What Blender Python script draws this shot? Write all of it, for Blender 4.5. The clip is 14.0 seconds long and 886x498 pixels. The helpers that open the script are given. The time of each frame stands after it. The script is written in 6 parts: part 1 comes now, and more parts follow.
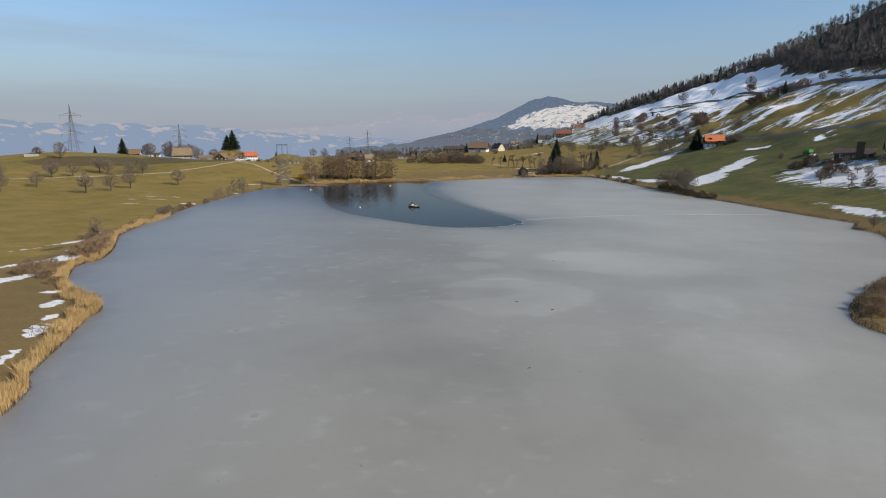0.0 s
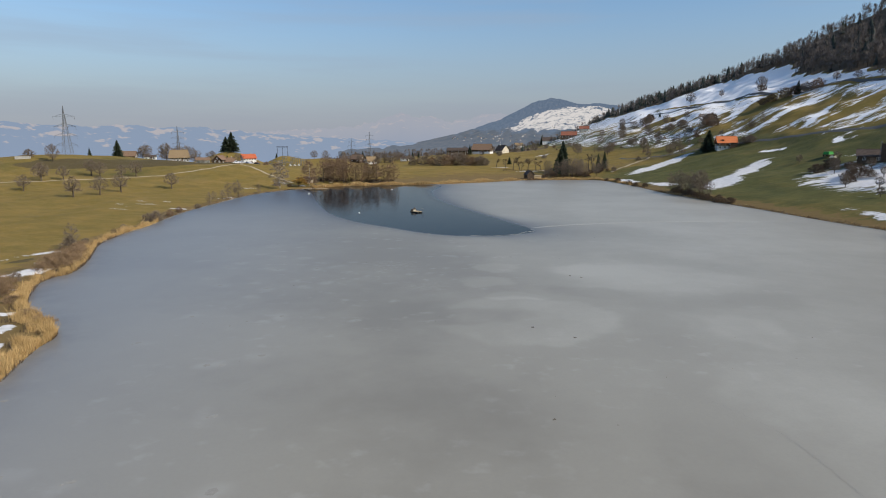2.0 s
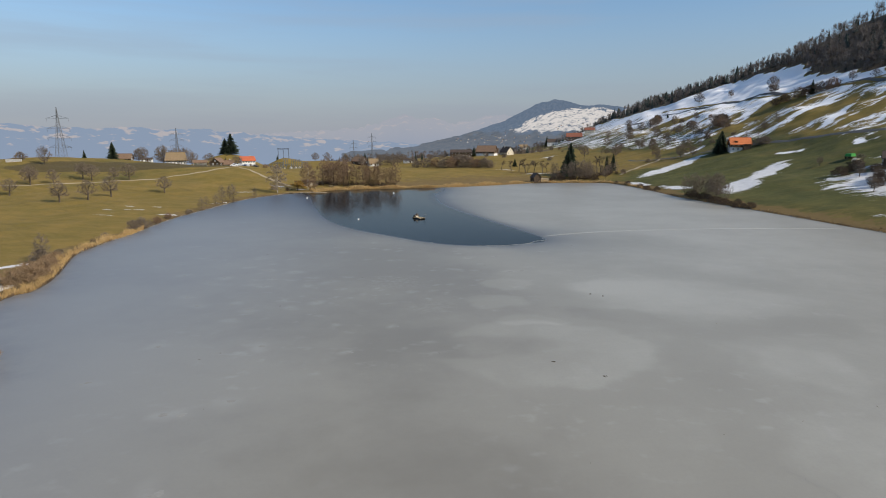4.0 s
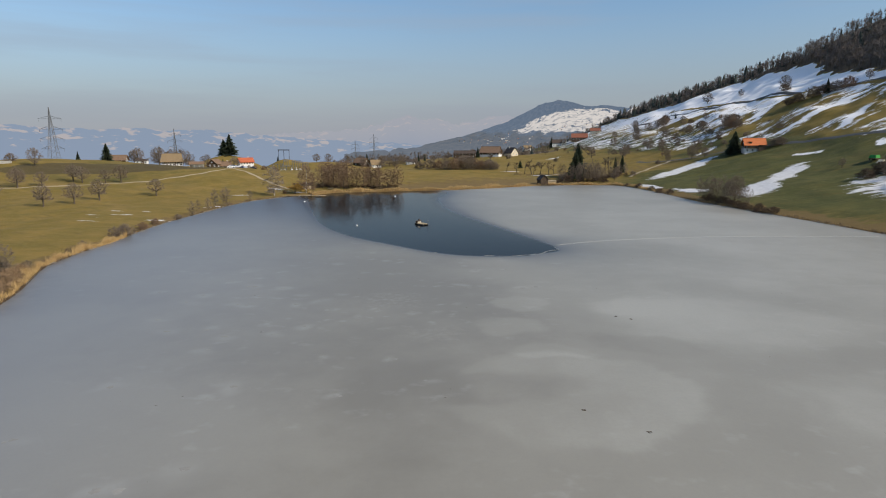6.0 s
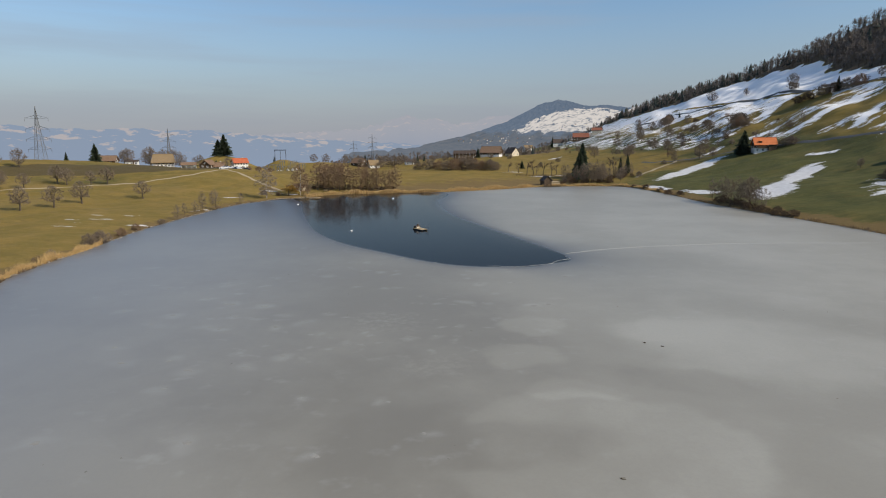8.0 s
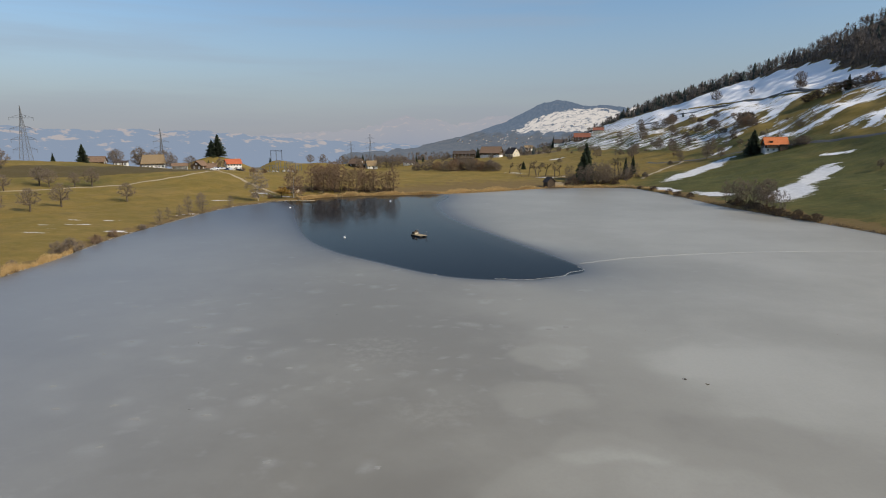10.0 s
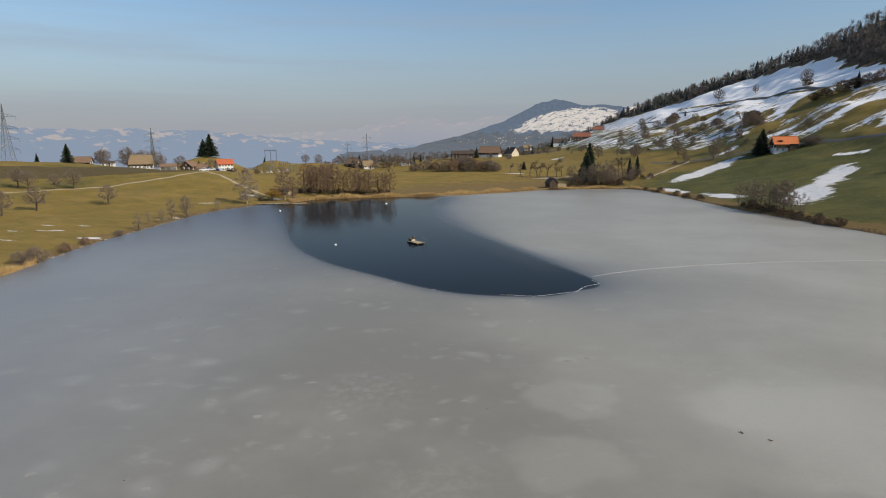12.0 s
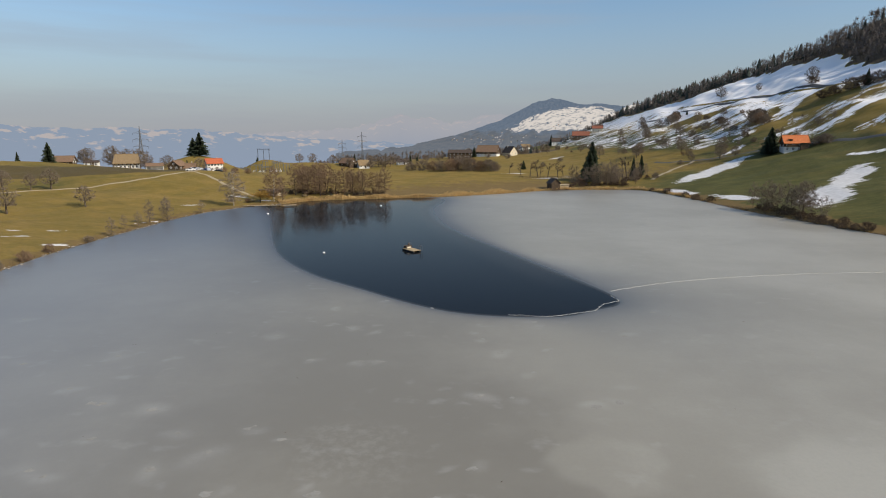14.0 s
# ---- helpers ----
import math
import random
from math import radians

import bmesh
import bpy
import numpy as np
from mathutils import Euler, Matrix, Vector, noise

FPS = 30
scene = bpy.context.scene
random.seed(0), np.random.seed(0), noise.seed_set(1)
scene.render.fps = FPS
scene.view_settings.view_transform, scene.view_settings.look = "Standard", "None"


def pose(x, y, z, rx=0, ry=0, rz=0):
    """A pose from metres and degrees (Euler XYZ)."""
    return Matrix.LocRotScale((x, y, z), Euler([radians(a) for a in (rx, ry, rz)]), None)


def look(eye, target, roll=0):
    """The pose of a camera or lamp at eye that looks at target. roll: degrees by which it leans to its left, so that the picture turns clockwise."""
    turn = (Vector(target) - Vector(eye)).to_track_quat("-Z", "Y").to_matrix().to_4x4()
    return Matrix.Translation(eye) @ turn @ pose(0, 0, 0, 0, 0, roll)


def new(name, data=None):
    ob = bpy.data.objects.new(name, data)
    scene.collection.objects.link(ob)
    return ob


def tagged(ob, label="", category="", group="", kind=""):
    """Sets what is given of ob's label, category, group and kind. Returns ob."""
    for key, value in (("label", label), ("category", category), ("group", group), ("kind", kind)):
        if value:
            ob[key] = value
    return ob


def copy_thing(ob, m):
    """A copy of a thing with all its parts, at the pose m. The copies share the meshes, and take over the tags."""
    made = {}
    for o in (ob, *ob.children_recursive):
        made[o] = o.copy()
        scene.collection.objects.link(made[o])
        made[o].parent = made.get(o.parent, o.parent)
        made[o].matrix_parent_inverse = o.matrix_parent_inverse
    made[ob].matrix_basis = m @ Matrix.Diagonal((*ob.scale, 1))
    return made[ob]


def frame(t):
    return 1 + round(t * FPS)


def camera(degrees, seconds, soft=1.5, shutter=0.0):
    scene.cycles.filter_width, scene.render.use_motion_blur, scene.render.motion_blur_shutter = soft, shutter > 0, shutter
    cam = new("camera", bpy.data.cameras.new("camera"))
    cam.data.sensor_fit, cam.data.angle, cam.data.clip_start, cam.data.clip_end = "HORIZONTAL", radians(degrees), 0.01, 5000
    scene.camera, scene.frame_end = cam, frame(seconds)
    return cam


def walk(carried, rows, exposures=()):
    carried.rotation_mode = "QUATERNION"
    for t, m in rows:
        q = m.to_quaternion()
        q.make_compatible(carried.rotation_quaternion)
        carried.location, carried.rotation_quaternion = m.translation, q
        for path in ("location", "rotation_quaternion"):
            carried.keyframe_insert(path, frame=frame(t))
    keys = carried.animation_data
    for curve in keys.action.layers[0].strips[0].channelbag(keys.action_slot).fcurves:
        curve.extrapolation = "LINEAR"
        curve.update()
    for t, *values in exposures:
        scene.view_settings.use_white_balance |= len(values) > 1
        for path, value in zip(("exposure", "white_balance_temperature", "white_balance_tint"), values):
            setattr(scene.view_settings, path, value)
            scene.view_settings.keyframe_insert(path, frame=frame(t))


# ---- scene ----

cam = camera(74.28, 14.0, soft=1.0)
PATH = [
    (0, (-5.165, 2.468, 23.045), (-3.662, 22.055, 19.291), -0.14),
    (0.5, (-5.023, 5.156, 23.034), (-3.531, 24.746, 19.291), -0.15),
    (1, (-4.897, 7.846, 23.035), (-3.425, 27.440, 19.304), -0.16),
    (1.5, (-4.784, 10.549, 23.030), (-3.338, 30.149, 19.319), -0.17),
    (2, (-4.671, 13.195, 23.013), (-3.261, 32.800, 19.318), -0.17),
    (2.5, (-4.551, 15.847, 23.002), (-3.179, 35.458, 19.322), -0.18),
    (3, (-4.403, 18.581, 23.017), (-3.056, 38.196, 19.352), -0.20),
    (3.5, (-4.248, 21.301, 23.040), (-2.927, 40.921, 19.387), -0.22),
    (4, (-4.095, 24.018, 23.066), (-2.800, 43.641, 19.425), -0.24),
    (4.5, (-3.952, 26.738, 23.092), (-2.684, 46.365, 19.460), -0.25),
    (5, (-3.831, 29.471, 23.113), (-2.588, 49.100, 19.488), -0.26),
    (5.5, (-3.738, 32.223, 23.124), (-2.520, 51.855, 19.505), -0.26),
    (6, (-3.684, 35.003, 23.122), (-2.489, 54.637, 19.507), -0.26),
    (6.5, (-3.617, 37.746, 23.099), (-2.424, 57.381, 19.485), -0.27),
    (7, (-3.491, 40.375, 23.072), (-2.297, 60.009, 19.458), -0.28),
    (7.5, (-3.347, 43.031, 23.052), (-2.142, 62.665, 19.436), -0.31),
    (8, (-3.214, 45.750, 23.023), (-2.004, 65.383, 19.407), -0.33),
    (8.5, (-3.105, 48.483, 22.983), (-1.889, 68.116, 19.368), -0.34),
    (9, (-3.012, 51.225, 22.937), (-1.789, 70.859, 19.326), -0.35),
    (9.5, (-2.926, 53.972, 22.893), (-1.694, 73.605, 19.285), -0.36),
    (10, (-2.838, 56.719, 22.856), (-1.594, 76.352, 19.251), -0.37),
    (10.5, (-2.742, 59.462, 22.834), (-1.480, 79.094, 19.229), -0.38),
    (11, (-2.627, 62.197, 22.833), (-1.343, 81.827, 19.224), -0.38),
    (11.5, (-2.535, 64.841, 22.843), (-1.236, 84.468, 19.228), -0.39),
    (12, (-2.412, 67.495, 22.874), (-1.093, 87.121, 19.254), -0.40),
    (12.5, (-2.279, 70.225, 22.898), (-0.920, 89.846, 19.266), -0.40),
    (13, (-2.183, 73.122, 22.869), (-0.810, 92.739, 19.222), -0.39),
    (13.5, (-2.109, 76.034, 22.788), (-0.703, 95.648, 19.139), -0.37),
    (14, (-2.017, 78.952, 22.695), (-0.583, 98.563, 19.044), -0.36),
]
walk(cam, [(t, look(eye, target, roll)) for t, eye, target, roll in PATH],
     [(0.0, 0.0, 6380, 10), (3.0, -0.01, 6440, 10), (6.0, -0.04, 6580, 10), (8.0, -0.05, 6640, 10), (11.0, -0.07, 6700, 10), (14.0, -0.01, 6840, 10)])

# world: hazy winter afternoon, sun from the right and a little behind
SUN = Vector((0.697, -0.430, 0.570)).normalized()
world = bpy.data.worlds.new("sky")
scene.world = world
world.use_nodes = True
wn, wl = world.node_tree.nodes, world.node_tree.links
sky = wn.new("ShaderNodeTexSky")
sky.sky_type, sky.sun_disc = "NISHITA", False
sky.sun_elevation = math.asin(SUN.z)
sky.sun_rotation = math.atan2(SUN.x, SUN.y)
sky.altitude, sky.air_density, sky.dust_density, sky.ozone_density = 600, 1.35, 0.6, 3.2
wn["Background"].inputs[1].default_value = 0.1
# winter haze lies in an even band along the whole horizon
ways = wn.new("ShaderNodeTexCoord")
split = wn.new("ShaderNodeSeparateXYZ")
wl.new(ways.outputs["Generated"], split.inputs[0])
band = wn.new("ShaderNodeMapRange")
band.interpolation_type = "SMOOTHSTEP"
for i, v in enumerate((-0.01, 0.24, 0.90, 0.0)):
    band.inputs[i + 1].default_value = v
wl.new(split.outputs[2], band.inputs[0])
haze = wn.new("ShaderNodeMix")
haze.data_type = "RGBA"
haze.inputs[7].default_value = (3.02, 3.27, 4.02, 1)
wl.new(band.outputs[0], haze.inputs[0])
clear = wn.new("ShaderNodeMix")
clear.data_type, clear.blend_type = "RGBA", "MULTIPLY"
clear.inputs[0].default_value = 1.0
clear.inputs[7].default_value = (1.00, 1.11, 1.24, 1)
wl.new(sky.outputs[0], clear.inputs[6])
# thin veils of cirrus, drawn out along the wind
stream = wn.new("ShaderNodeMapping")
stream.inputs["Rotation"].default_value = (0, radians(5), radians(-14))
stream.inputs["Scale"].default_value = (1.1, 1.1, 13.0)
wl.new(ways.outputs["Generated"], stream.inputs[0])
wisp = wn.new("ShaderNodeTexNoise")
wisp.inputs["Scale"].default_value, wisp.inputs["Detail"].default_value, wisp.inputs["Roughness"].default_value = 1.6, 6, 0.55
wl.new(stream.outputs[0], wisp.inputs["Vector"])
veil = wn.new("ShaderNodeMapRange")
veil.interpolation_type = "SMOOTHSTEP"
for i, v in enumerate((0.44, 0.72, 0.0, 0.34)):
    veil.inputs[i + 1].default_value = v
wl.new(wisp.outputs["Fac"], veil.inputs[0])
cirrus = wn.new("ShaderNodeMix")
cirrus.data_type = "RGBA"
cirrus.inputs[7].default_value = (3.45, 4.15, 5.1, 1)
wl.new(veil.outputs[0], cirrus.inputs[0])
wl.new(clear.outputs[2], cirrus.inputs[6])
wl.new(cirrus.outputs[2], haze.inputs[6])
wl.new(haze.outputs[2], wn["Background"].inputs[0])
lamp = bpy.data.lights.new("sun", "SUN")
lamp.energy, lamp.angle, lamp.color = 4.4, radians(0.6), (1.0, 0.92, 0.80)
new("sun", lamp).matrix_world = look(SUN * 100, (0, 0, 0))

# ---- lie of the land ----
WEST = [(-39, 48), (-42.3, 60), (-44.2, 70), (-46, 78), (-46.6, 83.5), (-51, 88.5), (-56, 94), (-60, 100.5), (-64, 110), (-64.3, 115), (-63, 118), (-65.5, 128),
        (-70, 140), (-73, 149), (-74, 163), (-73.5, 176), (-74.5, 190), (-74.8, 205), (-73.5, 222), (-71.5, 240), (-69.8, 256), (-66, 272), (-60.5, 282), (-54, 291),
        (-44, 299), (-38, 307), (-26, 311), (-4, 314)]
EAST = [(19, 319), (42, 329), (62, 340), (87, 342), (107, 336), (110, 313), (110, 289), (108, 258), (109, 237), (111, 218), (112.5, 200), (114, 180),
        (115.5, 162), (117, 149), (109.8, 140.5), (108.5, 130), (92, 104), (76, 90), (66, 83), (58, 76.5), (53.5, 71), (52, 66), (54, 50), (48, 5), (10, -45), (-38, -15)]
LAKE = WEST + EAST
HOLE = [(-43, 272), (-36, 236), (-28, 202), (-19, 182), (-9, 169), (4, 155), (17, 151), (24, 153.5), (29, 158), (26.5, 172),
        (20, 196), (13, 222), (9.5, 245), (9, 275), (13, 312), (-30, 318), (-50, 300)]


def loop_points(ctrl, steps):
    """A closed smooth curve through a few corners."""
    c = np.array(ctrl, float)
    t = (np.arange(steps) / steps)[:, None]
    p0, p1, p2, p3 = np.roll(c, 1, 0), c, np.roll(c, -1, 0), np.roll(c, -2, 0)
    out = [0.5 * (2 * p1[i] + (p2[i] - p0[i]) * t + (2 * p0[i] - 5 * p1[i] + 4 * p2[i] - p3[i]) * t ** 2
                  + (3 * p1[i] - p0[i] - 3 * p2[i] + p3[i]) * t ** 3) for i in range(len(c))]
    return np.concatenate(out)


def outside(x, y, loop):
    """Distance to a closed curve, positive outside it."""
    x, y = np.asarray(x, float), np.asarray(y, float)
    best, inside = np.full(x.shape, 1e18), np.zeros(x.shape, bool)
    nxt = np.roll(loop, -1, 0)
    for (ax, ay), (bx, by) in zip(loop, nxt):
        dx, dy = bx - ax, by - ay
        s = np.clip(((x - ax) * dx + (y - ay) * dy) / (dx * dx + dy * dy + 1e-12), 0, 1)
        best = np.minimum(best, (x - ax - s * dx) ** 2 + (y - ay - s * dy) ** 2)
        if ay != by:
            inside ^= ((ay > y) != (by > y)) & (x < (bx - ax) * (y - ay) / (by - ay) + ax)
    d = np.sqrt(best)
    return np.where(inside, -d, d)


LAKE_LOOP, HOLE_LOOP = loop_points(LAKE, 5), loop_points(HOLE, 6)


def ramp(v, soft):
    return np.logaddexp(0, np.clip(v / soft, -500, 500)) * soft


def step(v, a, b):
    t = np.clip((v - a) / (b - a), 0, 1)
    return t * t * (3 - 2 * t)


def waves(x, y, seed, length):
    """Gentle irregular undulation from a few crossed waves."""
    rng = np.random.RandomState(seed)
    total = 0
    for k in range(7):
        a, p, f = rng.uniform(0, 6.283), rng.uniform(0, 6.283), rng.uniform(0.6, 1.9) / length * 6.283
        total = total + np.sin((x * np.cos(a) + y * np.sin(a)) * f + p) / 7 ** 0.5
    return total


# rounded hills: place, height, reach along x and y
HILLS = [(-208, 374, 9.8, 76, 56), (-100, 352, 5.4, 50, 42), (-141, 503, 13.0, 26, 26), (-120, 608, 9.0, 62, 34), (-120, 608, 6.0, 15, 13), (-25, 560, -6.5, 110, 95),
         (30, 430, 1.5, 90, 60), (100, 650, 3.5, 90, 70)]


def land(x, y, s=None):
    """Height of the ground; s is the distance from the lake, if known."""
    x, y = np.asarray(x, float), np.asarray(y, float)
    if s is None:
        s = outside(x, y, LAKE_LOOP)
    sp = np.maximum(s, 0)
    z = np.where(s < 0, np.maximum(-2.0, s * 0.25), 0.5 * (1 - np.exp(-sp / 1.5)) + 0.032 * np.minimum(sp, 150))
    for hx, hy, hz, rx, ry in HILLS:
        z = z + step(sp, 0, 30) * hz * np.exp(-((x - hx) / rx) ** 2 - ((y - hy) / ry) ** 2)
    # the long slope on the sunny side of the valley
    foot = 108 + 0.05 * ramp(y - 360, 20)
    u = x - foot
    slope = 0.16 * ramp(u - 8, 8) + 0.285 * ramp(u - 80, 14) + 0.16 * ramp(u - 235, 20) * (1 - step(y, 600, 720))
    cap = 56 + 0.115 * ramp(1000 - y, 60) + 0.9 * ramp(600 - y, 30)
    slope = cap - ramp(cap - slope, 8)
    slope = slope * (1 - step(y, 800, 1300))
    z = z + slope * step(sp, -1, 12)
    # away from the lake the ground falls into the great valley
    fall = ramp(y - 700 - 0.55 * np.clip(x, -400, 900), 60) * 0.085 * (1 - step(x, -170, 260)) + ramp(-x - 240, 10) * 0.20
    fall = fall + ramp(y - 455 + 0.6 * (x + 120), 20) * 0.08 * (1 - step(x, -150, -60)) * (1 - step(y, 600, 900))
    z = z - 170 * (1 - np.exp(-fall / 170))
    z = z - 90 * step(y, 950, 1900)
    z = z + step(sp, 6, 40) * (0.35 * waves(x, y, 3, 60) + 0.15 * waves(x, y, 5, 17))
    z = z + step(x, 150, 260) * (1.2 * waves(x, y, 8, 70) + 0.5 * waves(x, y, 9, 24))
    return z


def height(x, y):
    return float(land(np.array([x]), np.array([y]))[0])
# ---- end of the lie of the land ----


# ---- materials ----
class Mat:
    """A small helper round one node material."""

    def __init__(self, name, rough=0.8, spec=0.3):
        self.m = bpy.data.materials.new(name)
        self.m.use_nodes = True
        self.t = self.m.node_tree
        self.b = self.t.nodes["Principled BSDF"]
        self.b.inputs["Roughness"].default_value = rough
        self.b.inputs["Specular IOR Level"].default_value = spec
        self.co = self.t.nodes.new("ShaderNodeTexCoord").outputs["Object"]

    def put(self, out, socket):
        self.t.links.new(out, self.b.inputs[socket])

    def noise(self, scale, detail=4, rough=0.6, stretch=(1, 1, 1), turn=0.0, seed=0.0):
        first = self.t.nodes.new("ShaderNodeMapping")
        first.inputs["Rotation"].default_value = (0, 0, radians(turn))
        self.t.links.new(self.co, first.inputs["Vector"])
        mp = self.t.nodes.new("ShaderNodeMapping")
        mp.inputs["Scale"].default_value = stretch
        mp.inputs["Location"].default_value = (seed, seed * 0.7, 0)
        self.t.links.new(first.outputs[0], mp.inputs["Vector"])
        n = self.t.nodes.new("ShaderNodeTexNoise")
        n.inputs["Scale"].default_value, n.inputs["Detail"].default_value, n.inputs["Roughness"].default_value = scale, detail, rough
        self.t.links.new(mp.outputs[0], n.inputs["Vector"])
        return n.outputs["Fac"]

    def attr(self, name):
        a = self.t.nodes.new("ShaderNodeAttribute")
        a.attribute_name = name
        return a.outputs["Fac"]

    def random(self):
        return self.t.nodes.new("ShaderNodeObjectInfo").outputs["Random"]

    def island(self):
        return self.t.nodes.new("ShaderNodeNewGeometry").outputs["Random Per Island"]

    def val(self, op, a, b=0.0, c=None):
        n = self.t.nodes.new("ShaderNodeMath")
        n.operation = op
        for i, v in enumerate((a, b) if c is None else (a, b, c)):
            if isinstance(v, (int, float)):
                n.inputs[i].default_value = v
            else:
                self.t.links.new(v, n.inputs[i])
        return n.outputs[0]

    def fit(self, v, a, b, lo=0.0, hi=1.0):
        n = self.t.nodes.new("ShaderNodeMapRange")
        n.interpolation_type = "SMOOTHSTEP"
        for i, q in enumerate((a, b, lo, hi)):
            n.inputs[i + 1].default_value = q
        self.t.links.new(v, n.inputs[0])
        return n.outputs[0]

    def mix(self, fac, a, b):
        n = self.t.nodes.new("ShaderNodeMix")
        n.data_type = "RGBA"
        for sock, v in ((n.inputs[0], fac), (n.inputs[6], a), (n.inputs[7], b)):
            if isinstance(v, (int, float)):
                sock.default_value = v
            elif isinstance(v, tuple):
                sock.default_value = (*v, 1.0)
            else:
                self.t.links.new(v, sock)
        return n.outputs[2]

    def bump(self, v, strength=0.3, dist=0.1):
        n = self.t.nodes.new("ShaderNodeBump")
        n.inputs["Strength"].default_value, n.inputs["Distance"].default_value = strength, dist
        self.t.links.new(v, n.inputs["Height"])
        self.put(n.outputs[0], "Normal")


def simple(name, a, b, scale=3.0, rough=0.8, spec=0.3, bump=0.0, by_object=0.0, by_piece=False):
    """Two tones of one surface, mingled by noise, with relief."""
    m = Mat(name, rough, spec)
    f = m.fit(m.noise(scale, 5), 0.3, 0.7)
    if by_object:
        f = m.val("ADD", m.val("MULTIPLY", f, 1 - by_object), m.val("MULTIPLY", m.random(), by_object))
    if by_piece:
        f = m.val("ADD", m.val("MULTIPLY", f, 0.5), m.val("MULTIPLY", m.island(), 0.5))
    m.put(m.mix(f, a, b), "Base Color")
    if bump:
        m.bump(m.noise(scale * 4, 4), bump, 0.05)
    return m.m


# grass, worn turf, ploughed soil, reed litter and old snow on one sheet of ground
g = Mat("winter_meadow", 0.9, 0.15)
big, mid, fine = g.noise(0.02, 5), g.noise(0.11, 5, 0.65), g.noise(1.3, 5, 0.7)
sunny = g.mix(g.fit(mid, 0.35, 0.68), (0.212, 0.148, 0.031), (0.296, 0.194, 0.048))
lush = g.mix(g.fit(mid, 0.35, 0.65), (0.052, 0.066, 0.019), (0.098, 0.100, 0.030))
lushness = g.val("ADD", g.attr("lush"), g.fit(big, 0.3, 0.75, -0.3, 0.3))
turf = g.mix(g.fit(lushness, 0.25, 0.75), sunny, lush)
dry = g.fit(lushness, 0.25, 0.75, 1.0, 0.35)
turf = g.mix(g.val("MULTIPLY", dry, g.fit(g.noise(0.5, 6, 0.7, (0.4, 1.2, 1), 10), 0.48, 0.72, 0, 0.62)), turf, (0.31, 0.215, 0.078))
turf = g.mix(g.val("MULTIPLY", dry, g.fit(g.noise(0.045, 6, 0.68, (0.7, 1.3, 1), 20, 31), 0.52, 0.66, 0, 0.55)), turf, (0.33, 0.215, 0.070))
turf = g.mix(g.fit(g.noise(0.07, 6, 0.68, (0.7, 1.3, 1), -10, 57), 0.55, 0.68, 0, 0.45), turf, (0.115, 0.112, 0.026))
soil = g.mix(fine, (0.078, 0.057, 0.027), (0.118, 0.085, 0.040))
turf = g.mix(g.fit(g.val("ADD", g.attr("field"), g.fit(mid, 0.2, 0.8, -0.12, 0.12)), 0.45, 0.55), turf, soil)
litter = g.mix(g.val("MULTIPLY", g.val("ADD", fine, g.noise(0.35, 5, 0.7)), 0.5), (0.105, 0.066, 0.025), (0.300, 0.195, 0.078))
turf = g.mix(g.fit(g.val("ADD", g.attr("litter"), g.fit(g.noise(0.3, 5), 0.25, 0.75, -0.35, 0.35)), 0.4, 0.6), turf, litter)
turf = g.mix(g.fit(fine, 0.2, 0.8, 0.0, 0.42), turf, (0.085, 0.074, 0.022))
turf = g.mix(g.fit(g.noise(3.5, 4, 0.75), 0.45, 0.75, 0.0, 0.30), turf, (0.30, 0.235, 0.085))
turf = g.mix(g.fit(g.noise(0.22, 6, 0.72, (0.35, 1.6, 1), 32, 71), 0.52, 0.70, 0.0, 0.5), turf, (0.135, 0.098, 0.030))
turf = g.mix(g.fit(g.noise(0.9, 5, 0.75, (0.5, 1.3, 1), 12, 93), 0.55, 0.75, 0.0, 0.38), turf, (0.33, 0.25, 0.095))
wood = g.mix(fine, (0.095, 0.070, 0.045), (0.16, 0.118, 0.075))
turf = g.mix(g.fit(g.val("ADD", g.attr("wood"), g.fit(mid, 0.2, 0.8, -0.2, 0.2)), 0.4, 0.6), turf, wood)
streak = g.val("ADD", g.val("MULTIPLY", g.noise(0.10, 8, 0.70, (0.36, 1.5, 1), 14), 0.60), g.val("MULTIPLY", g.noise(0.75, 6, 0.75, (0.22, 1.5, 1), 14), 0.40))
cover = g.val("ADD", g.attr("snow"), g.fit(streak, 0.28, 0.72, -0.62, 0.62))
snowy = g.fit(cover, 0.465, 0.525)
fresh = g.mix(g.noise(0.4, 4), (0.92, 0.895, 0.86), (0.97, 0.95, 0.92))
# low snow is darkened in colour to offset the stronger sun there
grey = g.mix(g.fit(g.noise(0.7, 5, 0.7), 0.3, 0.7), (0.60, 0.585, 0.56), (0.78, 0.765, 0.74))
g.put(g.mix(snowy, turf, g.mix(g.attr("low_dim"), fresh, grey)), "Base Color")
g.bump(g.val("ADD", g.val("MULTIPLY", fine, g.fit(snowy, 0.0, 1.0, 1.0, 0.25)), g.val("MULTIPLY", snowy, 0.5)), 0.5, 0.25)
GROUND = g.m

